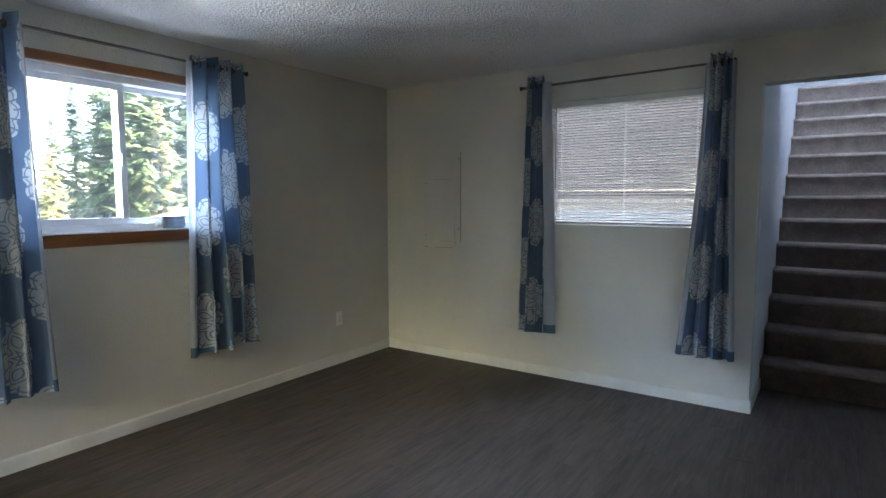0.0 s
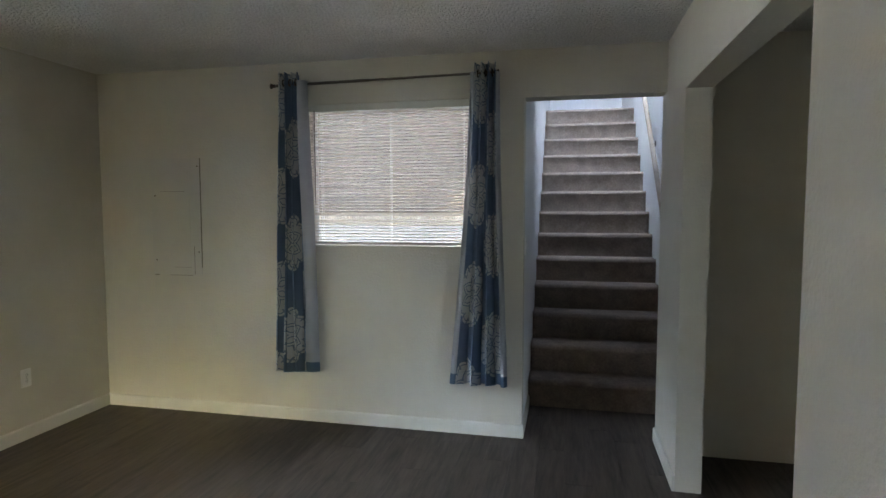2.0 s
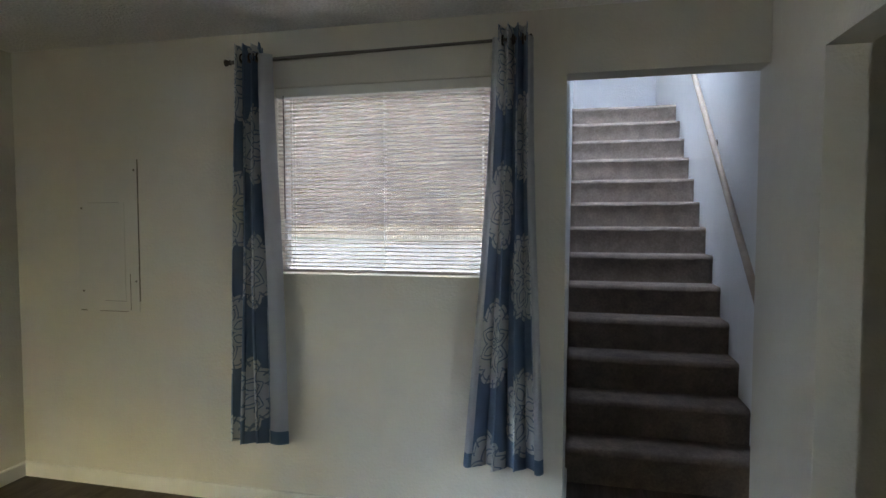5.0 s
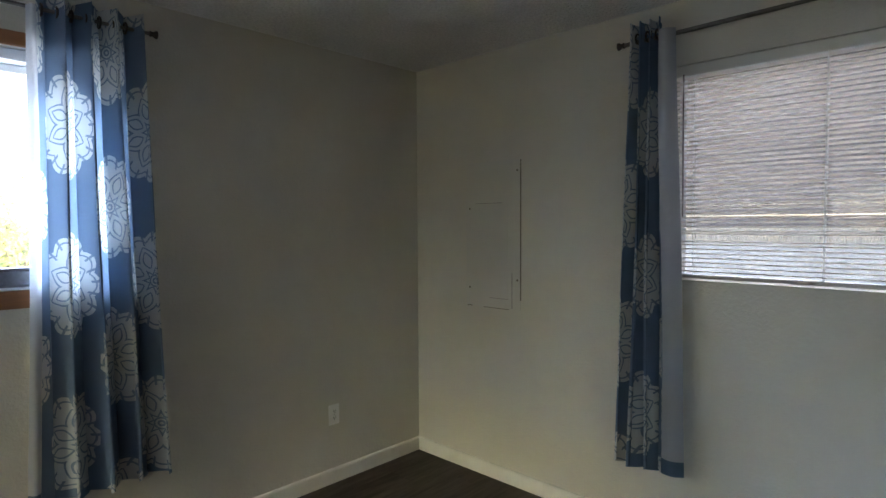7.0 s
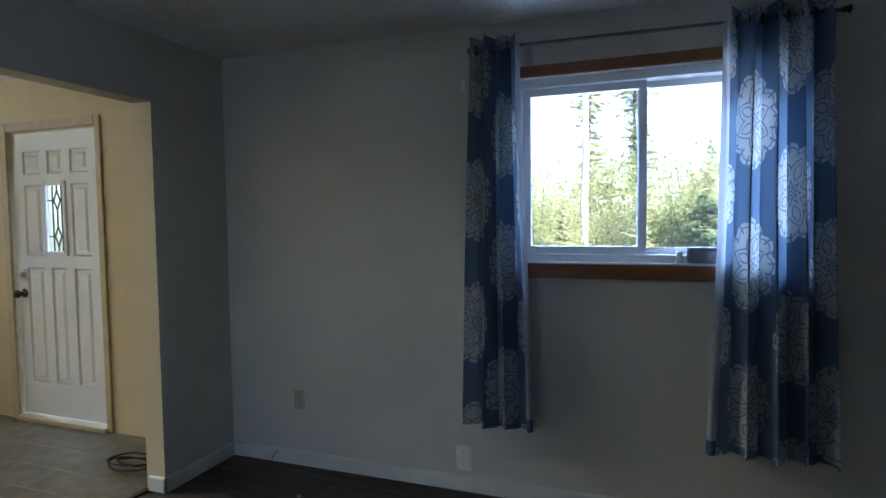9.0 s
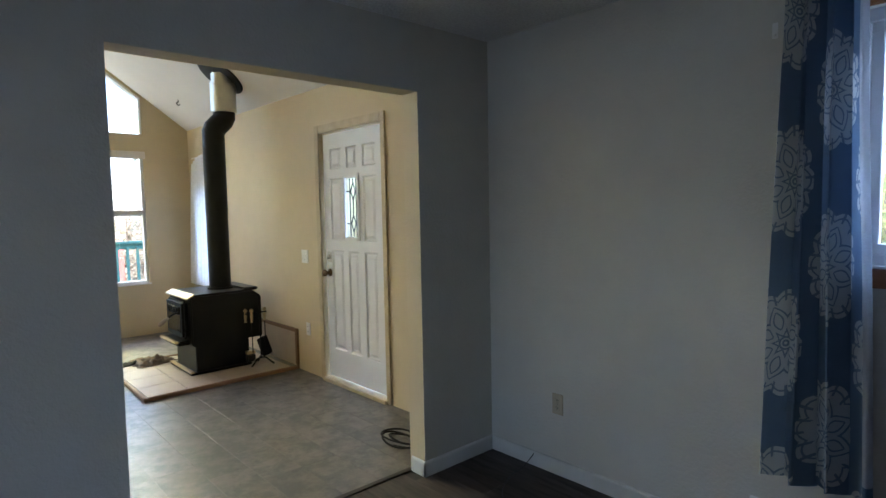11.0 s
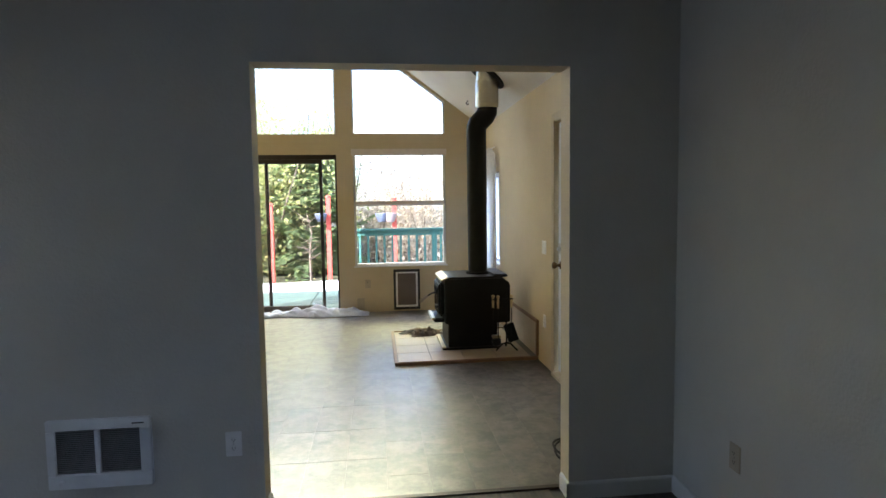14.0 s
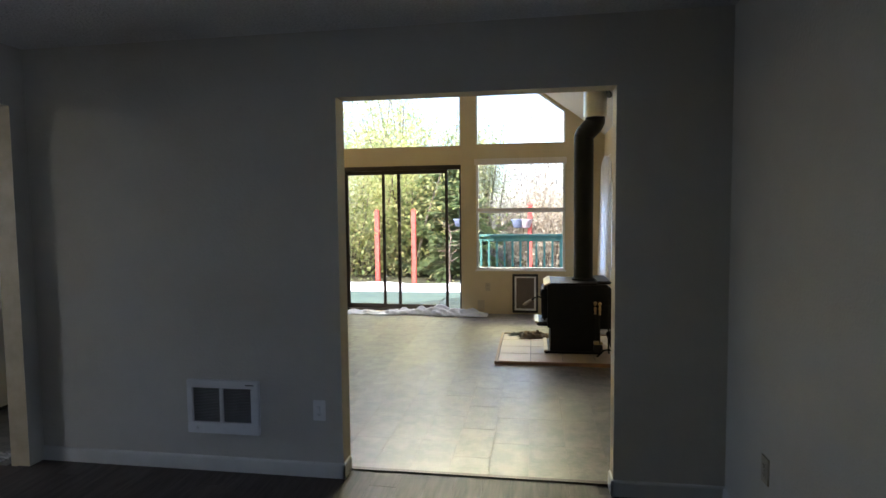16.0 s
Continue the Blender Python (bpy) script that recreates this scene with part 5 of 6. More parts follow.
for x, y in ((TX + 0.125, TY - 0.03), (TX + 0.085, TY + 0.015), (TX - 0.055, TY - 0.015)):
    bm = bmesh.new()
    tube(bm, (x, y, 0.16), (x, y, 0.45), 0.005, n=8)
    tool = part("tool_rod", bm, CASTIRON, tools)
    turned_handle(x, y, 0.445, tool)
bm = bmesh.new()
box(bm, TX - 0.105, TX, TY - 0.045, TY - 0.025, 0.10, 0.29)
bmesh.ops.bevel(bm, geom=bm.edges[:], offset=0.008, segments=2, affect="EDGES")
bmesh.ops.rotate(bm, verts=bm.verts[:], cent=(TX - 0.06, TY - 0.03, 0.20), matrix=Matrix.Rotation(radians(18), 3, "Y"))
part("shovel_blade", bm, CASTIRON, tools)
part("brush_head", boxes((TX + 0.055, TX + 0.14, TY - 0.045, TY + 0.010, 0.075, 0.150), bevel=0.012), BLACKP, tools)
part("brush_ferrule", boxes((TX + 0.055, TX + 0.14, TY - 0.042, TY + 0.007, 0.148, 0.176), bevel=0.004), BRASS, tools)


def crumple(parent, name, mat, cx, cy, z, lx, ly, h, seed, turn):
    bm = bmesh.new()
    rows = []
    n, m = 26, 16
    for i in range(n + 1):
        row = []
        for j in range(m + 1):
            u, v = 2 * i / n - 1, 2 * j / m - 1
            e = max(0.0, 1 - (abs(u) ** 2.6 + abs(v) ** 2.6))
            rr = 1 + 0.18 * noise.noise(Vector((u * 2 + seed, v * 2, seed)))
            x, y = u * lx * rr, v * ly * rr
            c, s = math.cos(turn), math.sin(turn)
            hz = h * e ** 0.6 * (0.35 + 1.25 * abs(noise.noise(Vector((u * 3.4, v * 4.2, seed * 2)))) + 0.45 * noise.noise(Vector((u * 8, v * 8, seed))))
            row.append(bm.verts.new((cx + x * c - y * s, cy + x * s + y * c, z + max(hz, 0.002))))
        rows.append(row)
    for i in range(n):
        for j in range(m):
            bm.faces.new((rows[i][j], rows[i + 1][j], rows[i + 1][j + 1], rows[i][j + 1]))
    return part(name, bm, mat, parent, smooth=True)


gl = thing("leather_gloves", (1.02, -8.36, 0.03), "worn dark brown leather fire gloves with black cuffs", "gloves")
crumple(gl, "glove", LEATHER, 0.93, -8.40, 0.030, 0.19, 0.10, 0.060, 2.3, 0.3)
crumple(gl, "glove", LEATHER, 0.94, -8.50, 0.030, 0.20, 0.09, 0.050, 5.1, -0.6)
crumple(gl, "cuff", BLACKP, 1.13, -8.50, 0.034, 0.12, 0.045, 0.026, 7.7, 0.5)

bm = bmesh.new()
pts = []
for k in range(90):
    a = k * 0.23
    r = 0.085 + 0.03 * math.sin(a * 0.37) + 0.0004 * k
    pts.append((0.375 + r * 0.75 * math.cos(a), -5.235 + r * 1.5 * math.sin(a) * 0.9, 0.010 + 0.00055 * k + 0.008 * (1 + math.sin(a * 1.7))))
path_tube(bm, pts, 0.006, 8)
hose = tagged(obj("hose_coil", bm, RUBBER, True), "coiled black hose lying on the tile floor", "hose")
hookc = thing("ceiling_hook", (0.30, -9.3, slope(0.30)), "small dark hook screwed into the sloped ceiling", "hook")
bm = bmesh.new()
hz = slope(0.30)
path_tube(bm, [(0.30, -9.3, hz + 0.01), (0.30, -9.3, hz - 0.02)] + [(0.30 + 0.018 * math.sin(a), -9.3, hz - 0.04 + 0.018 * math.cos(a)) for a in (0.2, 0.9, 1.6, 2.3, 3.0, 3.7, 4.4)], 0.0055, 8)
part("hook_body", bm, BLACKP, hookc)

# ---- kitchen seen through the side doorway ----
fr = thing("refrigerator", (5.28, -5.27, 0.0), "almond refrigerator standing on the kitchen floor", "refrigerator")
part("cabinet", boxes((4.935, 5.62, -5.63, -4.98, 0.03, 1.725), bevel=0.012, seg=3), FRIDGE, fr)
part("fridge_door", boxes((4.940, 5.615, -4.972, -4.91, 0.10, 1.15), bevel=0.012, seg=3), FRIDGE, fr)
part("freezer_door", boxes((4.940, 5.615, -4.972, -4.91, 1.165, 1.722), bevel=0.012, seg=3), FRIDGE, fr)
part("kick_grille", boxes((4.96, 5.60, -5.60, -4.99, 0.0, 0.032)), BLACKP, fr)
cab = thing("wall_cabinet", (5.4, -6.2, 1.74), "white wall cabinet over the refrigerator", "cabinet")
part("cabinet_body", boxes((4.90, 6.0, -6.55, -5.75, 1.76, 2.10), bevel=0.004), DOOR_W, cab)
for x0, x1 in ((4.905, 5.45), (5.46, 5.995)):
    part("cabinet_door", boxes((x0, x1, -5.75, -5.732, 1.765, 2.095), bevel=0.004), DOOR_W, cab)
rug = tagged(obj("rug", boxes((4.10, 4.80, -4.86, -4.35, -0.002, 0.008), bevel=0.003), RUG_M), "black and white patterned rug at the kitchen doorway", "rug")

# ---- outdoors ----
bm = bmesh.new()
N = 72
gx = [-260 + 520 * (i / N) for i in range(N + 1)]


def warp(v):
    return math.copysign(abs(v / 260) ** 2.2 * 260, v)


def ground_z(x, y):
    z = -0.42 + 0.25 * noise.noise(Vector((x * 0.09, y * 0.09, 2)))
    if y > 1.2:
        z += min(1.72, max(0.0, (y - 1.2) * 0.62))
    return z if abs(x - 2) > 9 or not -13 < y < 6 or y > 1.2 else min(z, -0.35)


rows = [[bm.verts.new((warp(x), warp(y) - 4, ground_z(warp(x), warp(y) - 4))) for y in gx] for x in gx]
for i in range(N):
    for j in range(N):
        bm.faces.new((rows[i][j], rows[i + 1][j], rows[i + 1][j + 1], rows[i][j + 1]))
structure("ground", bm, SOIL)
bm = bmesh.new()
rows = []
for i in range(61):
    x = -5 + 16 * i / 60
    row = []
    for j in range(7):
        f = j / 6
        y = -12.7 - (1.9 + 0.8 * noise.noise(Vector((x * 0.5, 3, 0)))) * f
        row.append(bm.verts.new((x, y, -0.13 + 0.10 * math.sin(math.pi * min(1, f * 1.05)) + 0.05 * noise.noise(Vector((x, y, 0))) - (0.25 if j in (0, 6) else 0))))
    rows.append(row)
for i in range(60):
    for j in range(6):
        bm.faces.new((rows[i][j], rows[i + 1][j], rows[i + 1][j + 1], rows[i][j + 1]))
tagged(obj("snow_bank", bm, SNOW, True), "strip of old snow along the deck edge", "snow", kind="stuff")
bm = bmesh.new()
rows = [[bm.verts.new((-6 + 14 * i / 20, 1.5 + 3.0 * j / 8, ground_z(-6 + 14 * i / 20, 1.5 + 3.0 * j / 8) + 0.06 + 0.04 * noise.noise(Vector((i * 0.7, j * 0.7, 4))))) for j in range(9)] for i in range(21)]
for i in range(20):
    for j in range(8):
        bm.faces.new((rows[i][j], rows[i + 1][j], rows[i + 1][j + 1], rows[i][j + 1]))
tagged(obj("gravel_bank", bm, GRAVEL, True), "pale gravel bank behind the house", "gravel", kind="stuff")

# assumed building, added as a brown backdrop behind the blind
shed = thing("outbuilding", (1.5, 6.6, 1.2), "assumed brown board-sided building on the bank", "building")
bm = bmesh.new()
for i in range(15):
    z = 1.42 + i * 0.15
    prism(bm, -4.5, 7.0, 6.4, 6.56, z, z, z + 0.145, z + 0.145)
part("wall", bm, SHED_M, shed)
part("foundation", boxes((-4.5, 7.0, 6.42, 9.4, 0.6, 1.42)), BARK, shed)
bm = bmesh.new()
prism(bm, -5.0, 7.5, 6.1, 9.9, 3.67, 3.67, 3.8, 3.8)
part("roof", bm, ROOFM, shed)

deck = thing("deck", (2.5, -11.3, -0.06), "teal painted wooden deck outside the patio door", "deck")
bm = boxes((-1.6, 1.6, -0.068, 0.068, -0.04, 0.0), bevel=0.004, seg=1)
me = bpy.data.meshes.new("plank")
bm.to_mesh(me)
bm.free()
me.materials.append(DECKP)
for i in range(17):
    for k in range(2):
        shared("plank", me, deck, Matrix.Translation((0.9 + 3.21 * k, -10.26 - i * 0.142, -0.06 + 0.001 * (i % 3))))
part("rim_board", boxes((-0.7, 5.7, -12.62, -12.58, -0.32, -0.07)), TEAL, deck)
part("joist", boxes((-0.7, 5.7, -10.30, -10.20, -0.45, -0.10), (-0.7, 5.7, -12.5, -12.4, -0.45, -0.10)), TEAL, deck)

fence = thing("deck_railing", (0.6, -12.5, -0.06), "teal painted wooden deck railing with square balusters", "railing")
part("top_rail", boxes((-0.72, 2.07, -12.57, -12.43, 1.010, 1.050), bevel=0.004), TEAL, fence)
part("upper_rail", boxes((-0.70, 2.05, -12.52, -12.48, 0.920, 1.008), bevel=0.003), TEAL, fence)
part("lower_rail", boxes((-0.70, 2.05, -12.52, -12.48, 0.03, 0.11), bevel=0.003), TEAL, fence)
for x in (0.42, 2.03, -0.68):
    part("post", boxes((x - 0.045, x + 0.045, -12.545, -12.455, -0.35, 1.010), bevel=0.004), TEAL, fence)
bm = boxes((-0.019, 0.019, -0.019, 0.019, 0.0, 0.90), bevel=0.002, seg=1)
me = bpy.data.meshes.new("baluster")
bm.to_mesh(me)
bm.free()
me.materials.append(TEAL)
for i in range(18):
    x = 1.90 - i * 0.145
    if abs(x - 0.42) > 0.07:
        shared("baluster", me, fence, Matrix.Translation((x, -12.46, 0.06)))


def red_post(x, y, h):
    p = thing("garden_post", (x, y, -0.4), "red painted wooden garden post", "post", "red garden posts")
    part("shaft", boxes((x - 0.055, x + 0.055, y - 0.055, y + 0.055, -0.5, h), bevel=0.006), REDP, p)
    bm = bmesh.new()
    lathe(bm, (x, y, h), (0, 0, 1), ((0, 0.075), (0.02, 0.075), (0.05, 0.03), (0.06, 0.005)), 4)
    part("cap", bm, REDP, p)
    return p


red_post(4.90, -16.1, 1.50)
red_post(3.92, -16.0, 1.50)
red_post(2.60, -16.2, 1.68)
red_post(1.02, -16.3, 1.62)
red_post(-0.35, -15.2, 0.9)
for dx, mat, lab in ((0.30, BASKET1, "grey-blue hanging flower pot on a red post"), (0.10, BASKET2, "pale pink hanging flower pot on a red post")):
    pot = thing("hanging_pot", (1.02 + dx, -16.2, 1.05), lab, "flower pot", "hanging pots")
    bm = bmesh.new()
    lathe(bm, (1.02 + dx, -16.2, 1.06), (0, 0, 1), ((0, 0.09), (0.02, 0.11), (0.20, 0.165), (0.22, 0.17), (0.22, 0.15)), 18)
    part("pot", bm, mat, pot, smooth=True)
    bm = bmesh.new()
    for k in range(3):
        a = k * 2.1
        tube(bm, (1.02 + dx + 0.16 * math.cos(a), -16.2 + 0.16 * math.sin(a), 1.28), (1.02 + dx * 0.8, -16.22, 1.55), 0.005, n=5)
    tube(bm, (1.02, -16.28, 1.55), (1.02 + dx, -16.2, 1.55), 0.010, n=6)
    part("hanger", bm, BLACKP, pot)
pot = thing("hanging_pot", (2.76, -16.0, 0.9), "blue hanging flower pot on a red post", "flower pot", "hanging pots")
bm = bmesh.new()
lathe(bm, (2.76, -16.0, 1.10), (0, 0, 1), ((0, 0.09), (0.18, 0.15), (0.20, 0.155), (0.20, 0.14)), 18)
part("pot", bm, BASKET1, pot, smooth=True)
bm = bmesh.new()
tube(bm, (2.76, -16.0, 1.29), (2.76, -16.1, 1.55), 0.006, n=5)
tube(bm, (2.76, -16.1, 1.55), (2.60, -16.2, 1.58), 0.010, n=5)
part("hanger", bm, BLACKP, pot)


# ---- trees ----
def sprig(bm, p, d, ln, w):
    """A small flat spray of needles or a leaf, bent at its middle."""
    side = d.cross(Vector((0, 0, 1)))
    side = side.normalized() if side.length > 1e-3 else Vector((1, 0, 0))
    tip = p + d * ln + Vector((0, 0, -0.12 * ln))
    mid = p + d * ln * 0.5
    bm.faces.new([bm.verts.new(q) for q in (p, mid + side * w, tip, mid - side * w)])


def fir(label, h, r, density, mat, bare=0.12, group="conifers"):
    rng = random.Random(int(h * 100 + r * 10))
    tr = thing("fir_tree", (0, 0, 0), label, "tree", group)
    bm = bmesh.new()
    path_tube(bm, [(0.05 * math.sin(k), 0.05 * math.cos(k * 1.3), -0.6 + (h + 0.4) * k / 8) for k in range(9)], lambda f: 0.0065 * h * (1 - f) + 0.01, 8)
    trunk = part("trunk", bm, BARK, tr, smooth=True)
    limbs = bmesh.new()
    bm = bmesh.new()
    z = h * bare
    while z < h * 0.985:
        f = (z - h * bare) / (h * (1 - bare))
        reach = r * (1 - f) ** 0.75 * rng.uniform(0.65, 1.1) + 0.12
        for k in range(rng.randint(3, 6)):
            a = rng.uniform(0, 2 * math.pi)
            ln = reach * rng.uniform(0.55, 1.1)
            d = Vector((math.cos(a), math.sin(a), 0))
            root = Vector((0, 0, z + rng.uniform(-0.5, 0.5)))
            droop = rng.uniform(-0.35, 0.75)
            tube(limbs, root, root + d * ln * 0.8 + Vector((0, 0, -droop * ln * 0.6)), 0.006 + 0.005 * ln, 0.002, n=4, caps=False)
            steps = max(4, int(ln * density * 1.8))
            for s in range(steps):
                g = (s + rng.random()) / steps
                p = root + d * ln * g + Vector((0, 0, -droop * ln * g * g + 0.05 * ln * g))
                for sd in (-1, 1, rng.choice((-1, 1))):
                    b = a + sd * rng.uniform(0.5, 1.1)
                    dd = Vector((math.cos(b), math.sin(b), rng.uniform(-0.35, 0.15))).normalized()
                    l2 = (0.17 + 0.22 * (1 - g)) * rng.uniform(0.6, 1.3) * (0.6 + 0.4 * min(1, ln))
                    sprig(bm, p, dd, l2, l2 * rng.uniform(0.20, 0.36))
        z += rng.uniform(0.10, 0.26) * (0.6 + 0.04 * h)
    part("limbs", limbs, LIT_BARK, tr)
    part("crown", bm, mat, tr)
    return tr


def shrub(label, h, r, count, mat, name="shrub", trunk_r=0.05, base=0.0):
    rng = random.Random(int(h * 77 + r * 31))
    sh = thing(name, (0, 0, 0), label, "tree" if name == "leafy_tree" else "shrub", "leafy shrubs" if name == "shrub" else "leafy trees")
    bm = bmesh.new()
    lv = bmesh.new()
    for k in range(9 if name == "shrub" else 12):
        a = rng.uniform(0, 6.28)
        lean = rng.uniform(0.1, 0.9) * r
        top = Vector((lean * math.cos(a), lean * math.sin(a), h * rng.uniform(0.6, 1.0)))
        start = Vector((0.1 * math.cos(a), 0.1 * math.sin(a), -0.4 + base * h * (0 if k % 3 == 0 else rng.random())))
        pts = [start.lerp(top, f) + Vector((0.12 * r * math.sin(3 * f + k), 0.12 * r * math.cos(2 * f + k), 0)) for f in (0, 0.25, 0.5, 0.75, 1)]
        path_tube(bm, pts, lambda f: trunk_r * (1 - 0.85 * f), 6)
        for c in range(count // 9):
            f = rng.uniform(0.25 if base == 0 else 0.45, 1.05)
            q = pts[0].lerp(pts[-1], f)
            cl = q + Vector((rng.gauss(0, 0.30 * r), rng.gauss(0, 0.30 * r), rng.gauss(0, 0.10 * h)))
            if cl.z < -0.2:
                continue
            for _ in range(11):
                p = cl + Vector((rng.gauss(0, 0.19), rng.gauss(0, 0.19), rng.gauss(0, 0.15)))
                dd = Vector((rng.gauss(0, 1), rng.gauss(0, 1), rng.gauss(-0.2, 0.6))).normalized()
                l2 = rng.uniform(0.06, 0.13)
                sprig(lv, p, dd, l2, l2 * rng.uniform(0.22, 0.4))
    part("stems", bm, BARK, sh)
    part("leaves", lv, mat, sh)
    return sh


def scatter(proto, spots):
    first = True
    for x, y, turn, s in spots:
        m = pose(x, y, ground_z(x, y), 0, 0, turn)
        if first:
            proto.matrix_basis = m @ Matrix.Diagonal((s, s, s, 1))
            first = False
        else:
            ob = copy_thing(proto, m)
            ob.scale = (s, s, s)


fir_a = fir("tall dark green fir with drooping branches", 13.0, 3.1, 11.0, FIR, 0.03)
fir_b = fir("narrow fir with sparse branches and gaps", 15.0, 1.7, 6.0, FIR_LIT, 0.14)
fir_c = fir("young fir with sunlight put into its yellow-green needles", 6.0, 1.9, 10.0, FIR_LIT, 0.04)
scatter(fir_a, [(-14, 9.5, 0, 1.0), (-12.5, 5.9, 70, 0.36), (-13.2, 3.6, 20, 0.32), (-14.5, 4.6, 300, 0.40), (-13.6, 2.6, 130, 0.25), (-16, 7.0, 50, 0.44), (-18, 5.0, 110, 0.32), (-17, 13, 140, 1.1), (-24, 0, 200, 0.4), (-17, 17, 10, 1.2), (-22, 10, 250, 0.58), (-6, -24, 20, 1.1)])
fir_d = fir("broad low fir with dense green boughs beyond the deck", 3.6, 1.9, 19.0, FIR, 0.02)
scatter(fir_d, [(3.45, -18.2, 20, 1.0), (3.0, -19.0, 140, 0.95), (4.3, -19.6, 250, 0.8), (-13.2, 5.2, 60, 1.1), (-13.0, 6.9, 10, 1.25), (-12.6, 4.1, 200, 0.9), (-12.8, -5.9, 30, 0.62), (-12.4, -1.1, 100, 0.66), (-13.2, -2.4, 250, 0.42)])
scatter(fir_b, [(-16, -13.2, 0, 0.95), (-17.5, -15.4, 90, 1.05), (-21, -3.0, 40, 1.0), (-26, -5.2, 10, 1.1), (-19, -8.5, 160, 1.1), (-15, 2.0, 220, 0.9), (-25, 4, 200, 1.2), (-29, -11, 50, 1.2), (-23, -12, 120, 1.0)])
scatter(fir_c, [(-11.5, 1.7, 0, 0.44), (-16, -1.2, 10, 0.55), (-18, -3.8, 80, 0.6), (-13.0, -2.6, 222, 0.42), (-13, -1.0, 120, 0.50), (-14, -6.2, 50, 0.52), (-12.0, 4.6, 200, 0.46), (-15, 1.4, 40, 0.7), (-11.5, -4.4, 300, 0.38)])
shrub_a = shrub("tall sunlit broadleaf shrub beyond the deck", 3.4, 1.7, 900, SHRUB)
scatter(shrub_a, [(6.2, -18.0, 0, 1.1), (4.6, -18.4, 70, 1.25), (8.0, -17.6, 200, 1.2), (5.2, -21.5, 140, 1.6), (10, -20, 20, 1.5), (-14, -6.6, 0, 0.85), (-14.4, -5.3, 50, 0.95), (-13.6, -4.6, 130, 0.55), (-14.6, -2.8, 220, 0.7), (-13.8, -1.5, 300, 0.9), (-14.5, -0.3, 15, 1.0), (-18, -7, 80, 1.25), (-18.5, -4.2, 160, 1.35), (-18, -1.5, 240, 1.3), (-17.5, -10, 30, 1.2), (-13.5, -8.2, 110, 0.8), (-15.5, -4.8, 20, 0.75), (-15.0, -2.0, 60, 0.6), (-16, -7.5, 170, 0.7), (-17, 0.2, 210, 0.7)])
shrub_b = shrub("pale dry brush behind the deck railing", 3.2, 1.8, 620, DRY)
scatter(shrub_b, [(0.2, -19.2, 30, 0.9), (-1.6, -18.6, 280, 1.0), (-3.4, -17.5, 40, 1.0), (0.8, -22.5, 200, 1.3), (1.5, -20.4, 110, 0.8)])
tree_a = shrub("leafy tree with pale yellow-green foliage", 8.5, 3.0, 1500, SHRUB, "leafy_tree", 0.11, 0.35)
scatter(tree_a, [(6.6, -24.5, 0, 0.85), (9.2, -22.8, 110, 0.75), (12.5, -26, 60, 1.0), (4.2, -25.5, 200, 0.68), (3.0, -27, 30, 0.72)])
snag = thing("bare_trunk", (-14.0, -4.15, -0.4), "tall pale bare tree trunk among the firs", "tree")
bm = bmesh.new()
path_tube(bm, [(-14.0 + 0.04 * math.sin(k), -4.15 + 0.03 * math.cos(2 * k), -0.6 + 1.3 * k) for k in range(9)], lambda f: 0.13 * (1 - 0.6 * f), 10)
trunk = part("trunk", bm, LIT_BARK, snag, smooth=True)
for k in range(26):
    z, a = 1.2 + 0.32 * k, 2.4 * k
    ln = 0.25 + 0.5 * ((k * 7) % 5) / 5
    bm = bmesh.new()
    tube(bm, (-14.0, -4.15, z), (-14.0 + ln * math.cos(a), -4.15 + ln * math.sin(a), z + 0.1 * ln), 0.018, 0.005, n=5, caps=False)
    part("limb", bm, LIT_BARK, snag)
dead = thing("dead_sapling", (3.1, -16.6, -0.4), "thin leafless sapling beside the shrubs", "sapling")
bm = bmesh.new()
rng = random.Random(4)
path_tube(bm, [(3.1, -16.6, -0.5), (3.12, -16.6, 0.3), (3.06, -16.62, 0.8), (3.16, -16.6, 1.3)], lambda f: 0.035 * (1 - 0.7 * f), 7)
for k in range(34):
    z = rng.uniform(0.1, 1.2)
    a = rng.uniform(0, 6.28)
    ln = rng.uniform(0.2, 0.6)
    tube(bm, (3.1, -16.6, z), (3.1 + ln * math.cos(a), -16.6 + ln * math.sin(a), z + rng.uniform(-0.1, 0.35)), 0.009, 0.003, n=4, caps=False)
part("branches", bm, BARK, dead)

# ---- floor pieces ----
floor_a = thing("floor_living", (1.9, -2.4, 0.0), "grey-brown wood-look vinyl plank floor", "floor", kind="structure")
PW, PL = 0.1525, 1.22
half_meshes = {}


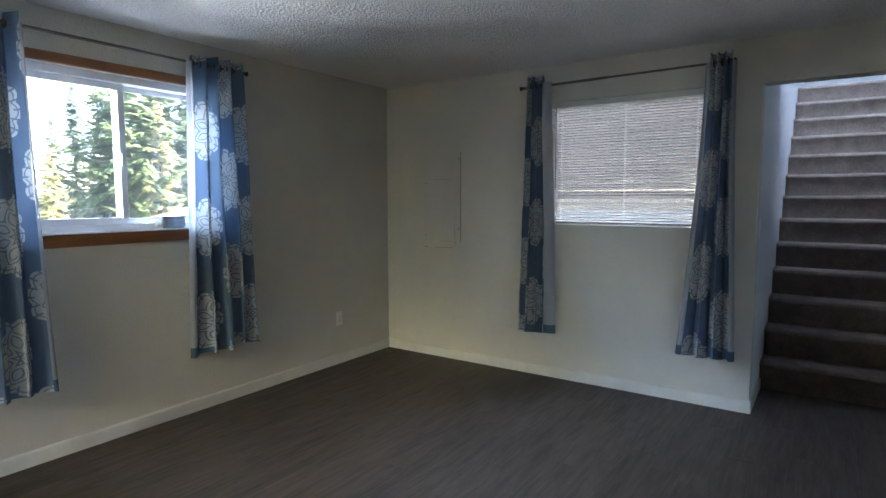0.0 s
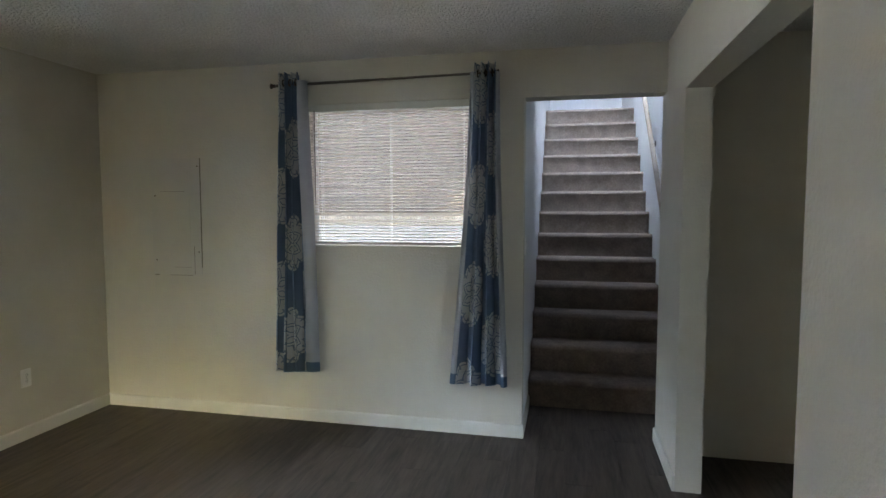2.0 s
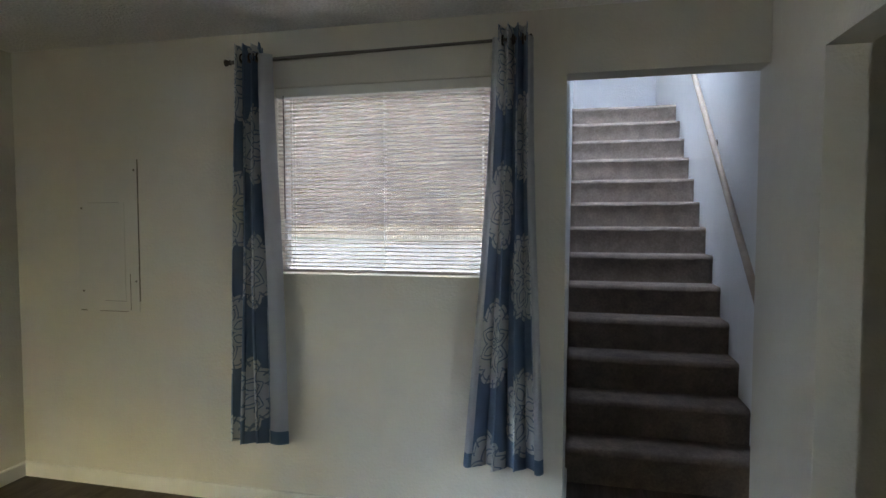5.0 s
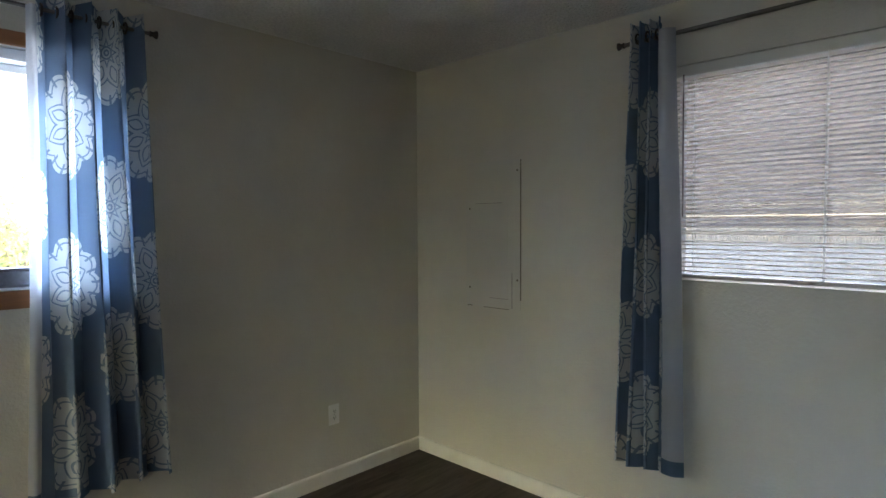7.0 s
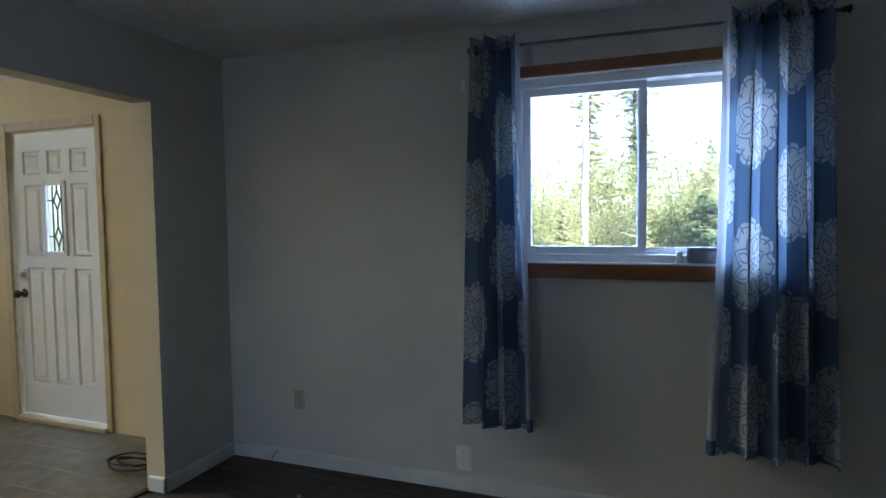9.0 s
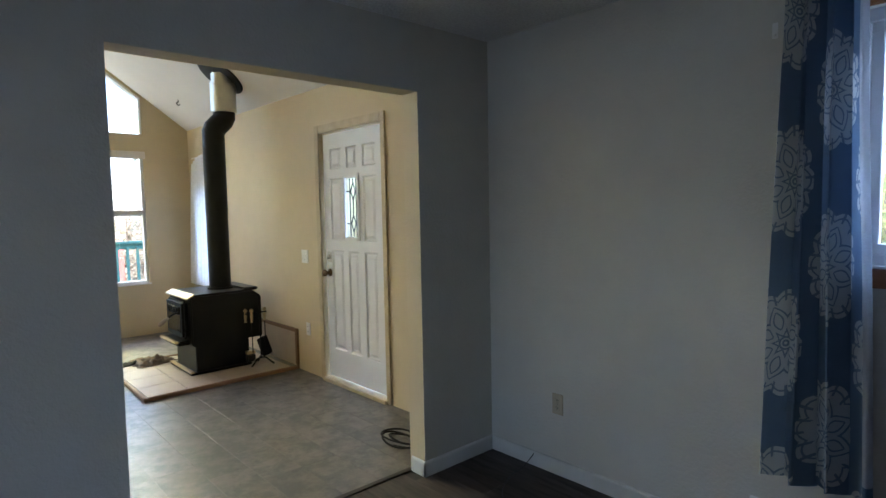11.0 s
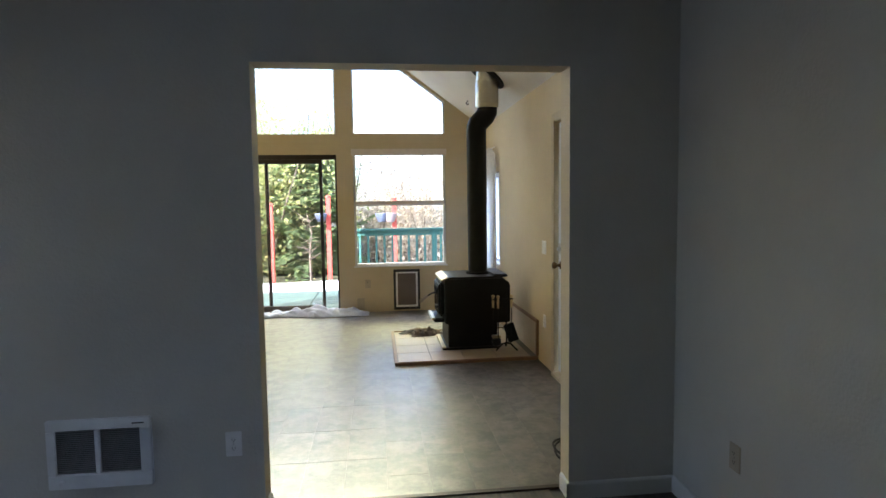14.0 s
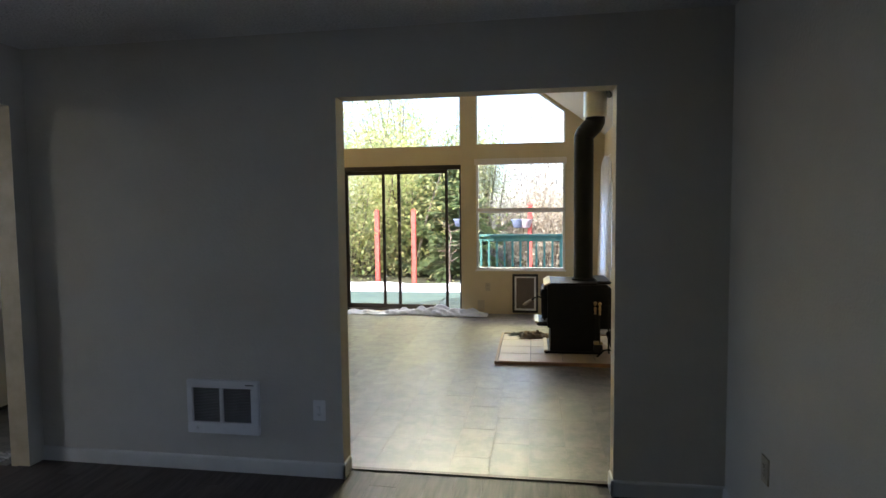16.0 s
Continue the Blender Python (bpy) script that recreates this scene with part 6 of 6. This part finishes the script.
def cut_plank(length):
    key = round(length, 3)
    if key not in half_meshes:
        b = boxes((-PW / 2 + 0.0002, PW / 2 - 0.0002, -length / 2 + 0.0006, length / 2 - 0.0006, -0.006, 0.0), bevel=0.0005, seg=1)
        k = bpy.data.meshes.new("plank")
        b.to_mesh(k)
        b.free()
        k.materials.append(PLANK_M)
        half_meshes[key] = k
    return half_meshes[key]


def lay_row(x, ya, yb, off):
    y = ya - off
    while y < yb - 0.01:
        p, q = max(y, ya), min(y + PL, yb)
        if q - p > 0.02:
            shared("plank", cut_plank(q - p), floor_a, Matrix.Translation((x, (p + q) / 2, 0.0)))
        y += PL


offs = (0.0, 0.43, 0.86, 0.21, 0.64, 1.05)
for i in range(26):
    x = PW / 2 + i * PW
    north = 0.62 if x > 3.10 else 0.0
    south = -4.918 if 0.55 < x < 1.98 else -4.813
    lay_row(x, south, north, offs[i % 6])
for i in range(26, 33):
    lay_row(PW / 2 + i * PW, -2.88, -0.05, offs[i % 6])
lay_row(PW / 2 + 26 * PW, -4.7, -3.76, 0.3)

floor_b = thing("floor_great_room", (2.0, -7.5, 0.0), "grey slate-look tile floor with pale joints", "floor", kind="structure")
TW, TL = 0.2255, 0.451
bm = boxes((-TW / 2 + 0.0008, TW / 2 - 0.0008, -TL / 2 + 0.0005, TL / 2 - 0.0005, -0.004, 0.0), bevel=0.0004, seg=1)
me = bpy.data.meshes.new("tile")
bm.to_mesh(me)
bm.free()
me.materials.append(TILE_M)
half = boxes((-TW / 2 + 0.0008, TW / 2 - 0.0008, -TL / 4 + 0.0005, TL / 4 - 0.0005, -0.004, 0.0), bevel=0.0004, seg=1)
me_half = bpy.data.meshes.new("tile")
half.to_mesh(me_half)
half.free()
me_half.materials.append(TILE_M)
for i in range(-5, 14):
    x = 1.088 + i * TW
    y = -4.952
    if i % 4 == 1:
        shared("tile", me_half, floor_b, Matrix.Translation((x, y - TL / 4, 0.0)))
        y -= TL / 2
    while y - TL > -10.16:
        shared("tile", me, floor_b, Matrix.Translation((x, y - TL / 2, 0.0)))
        y -= TL
    if y - TL / 2 > -10.16:
        shared("tile", me_half, floor_b, Matrix.Translation((x, y - TL / 4, 0.0)))
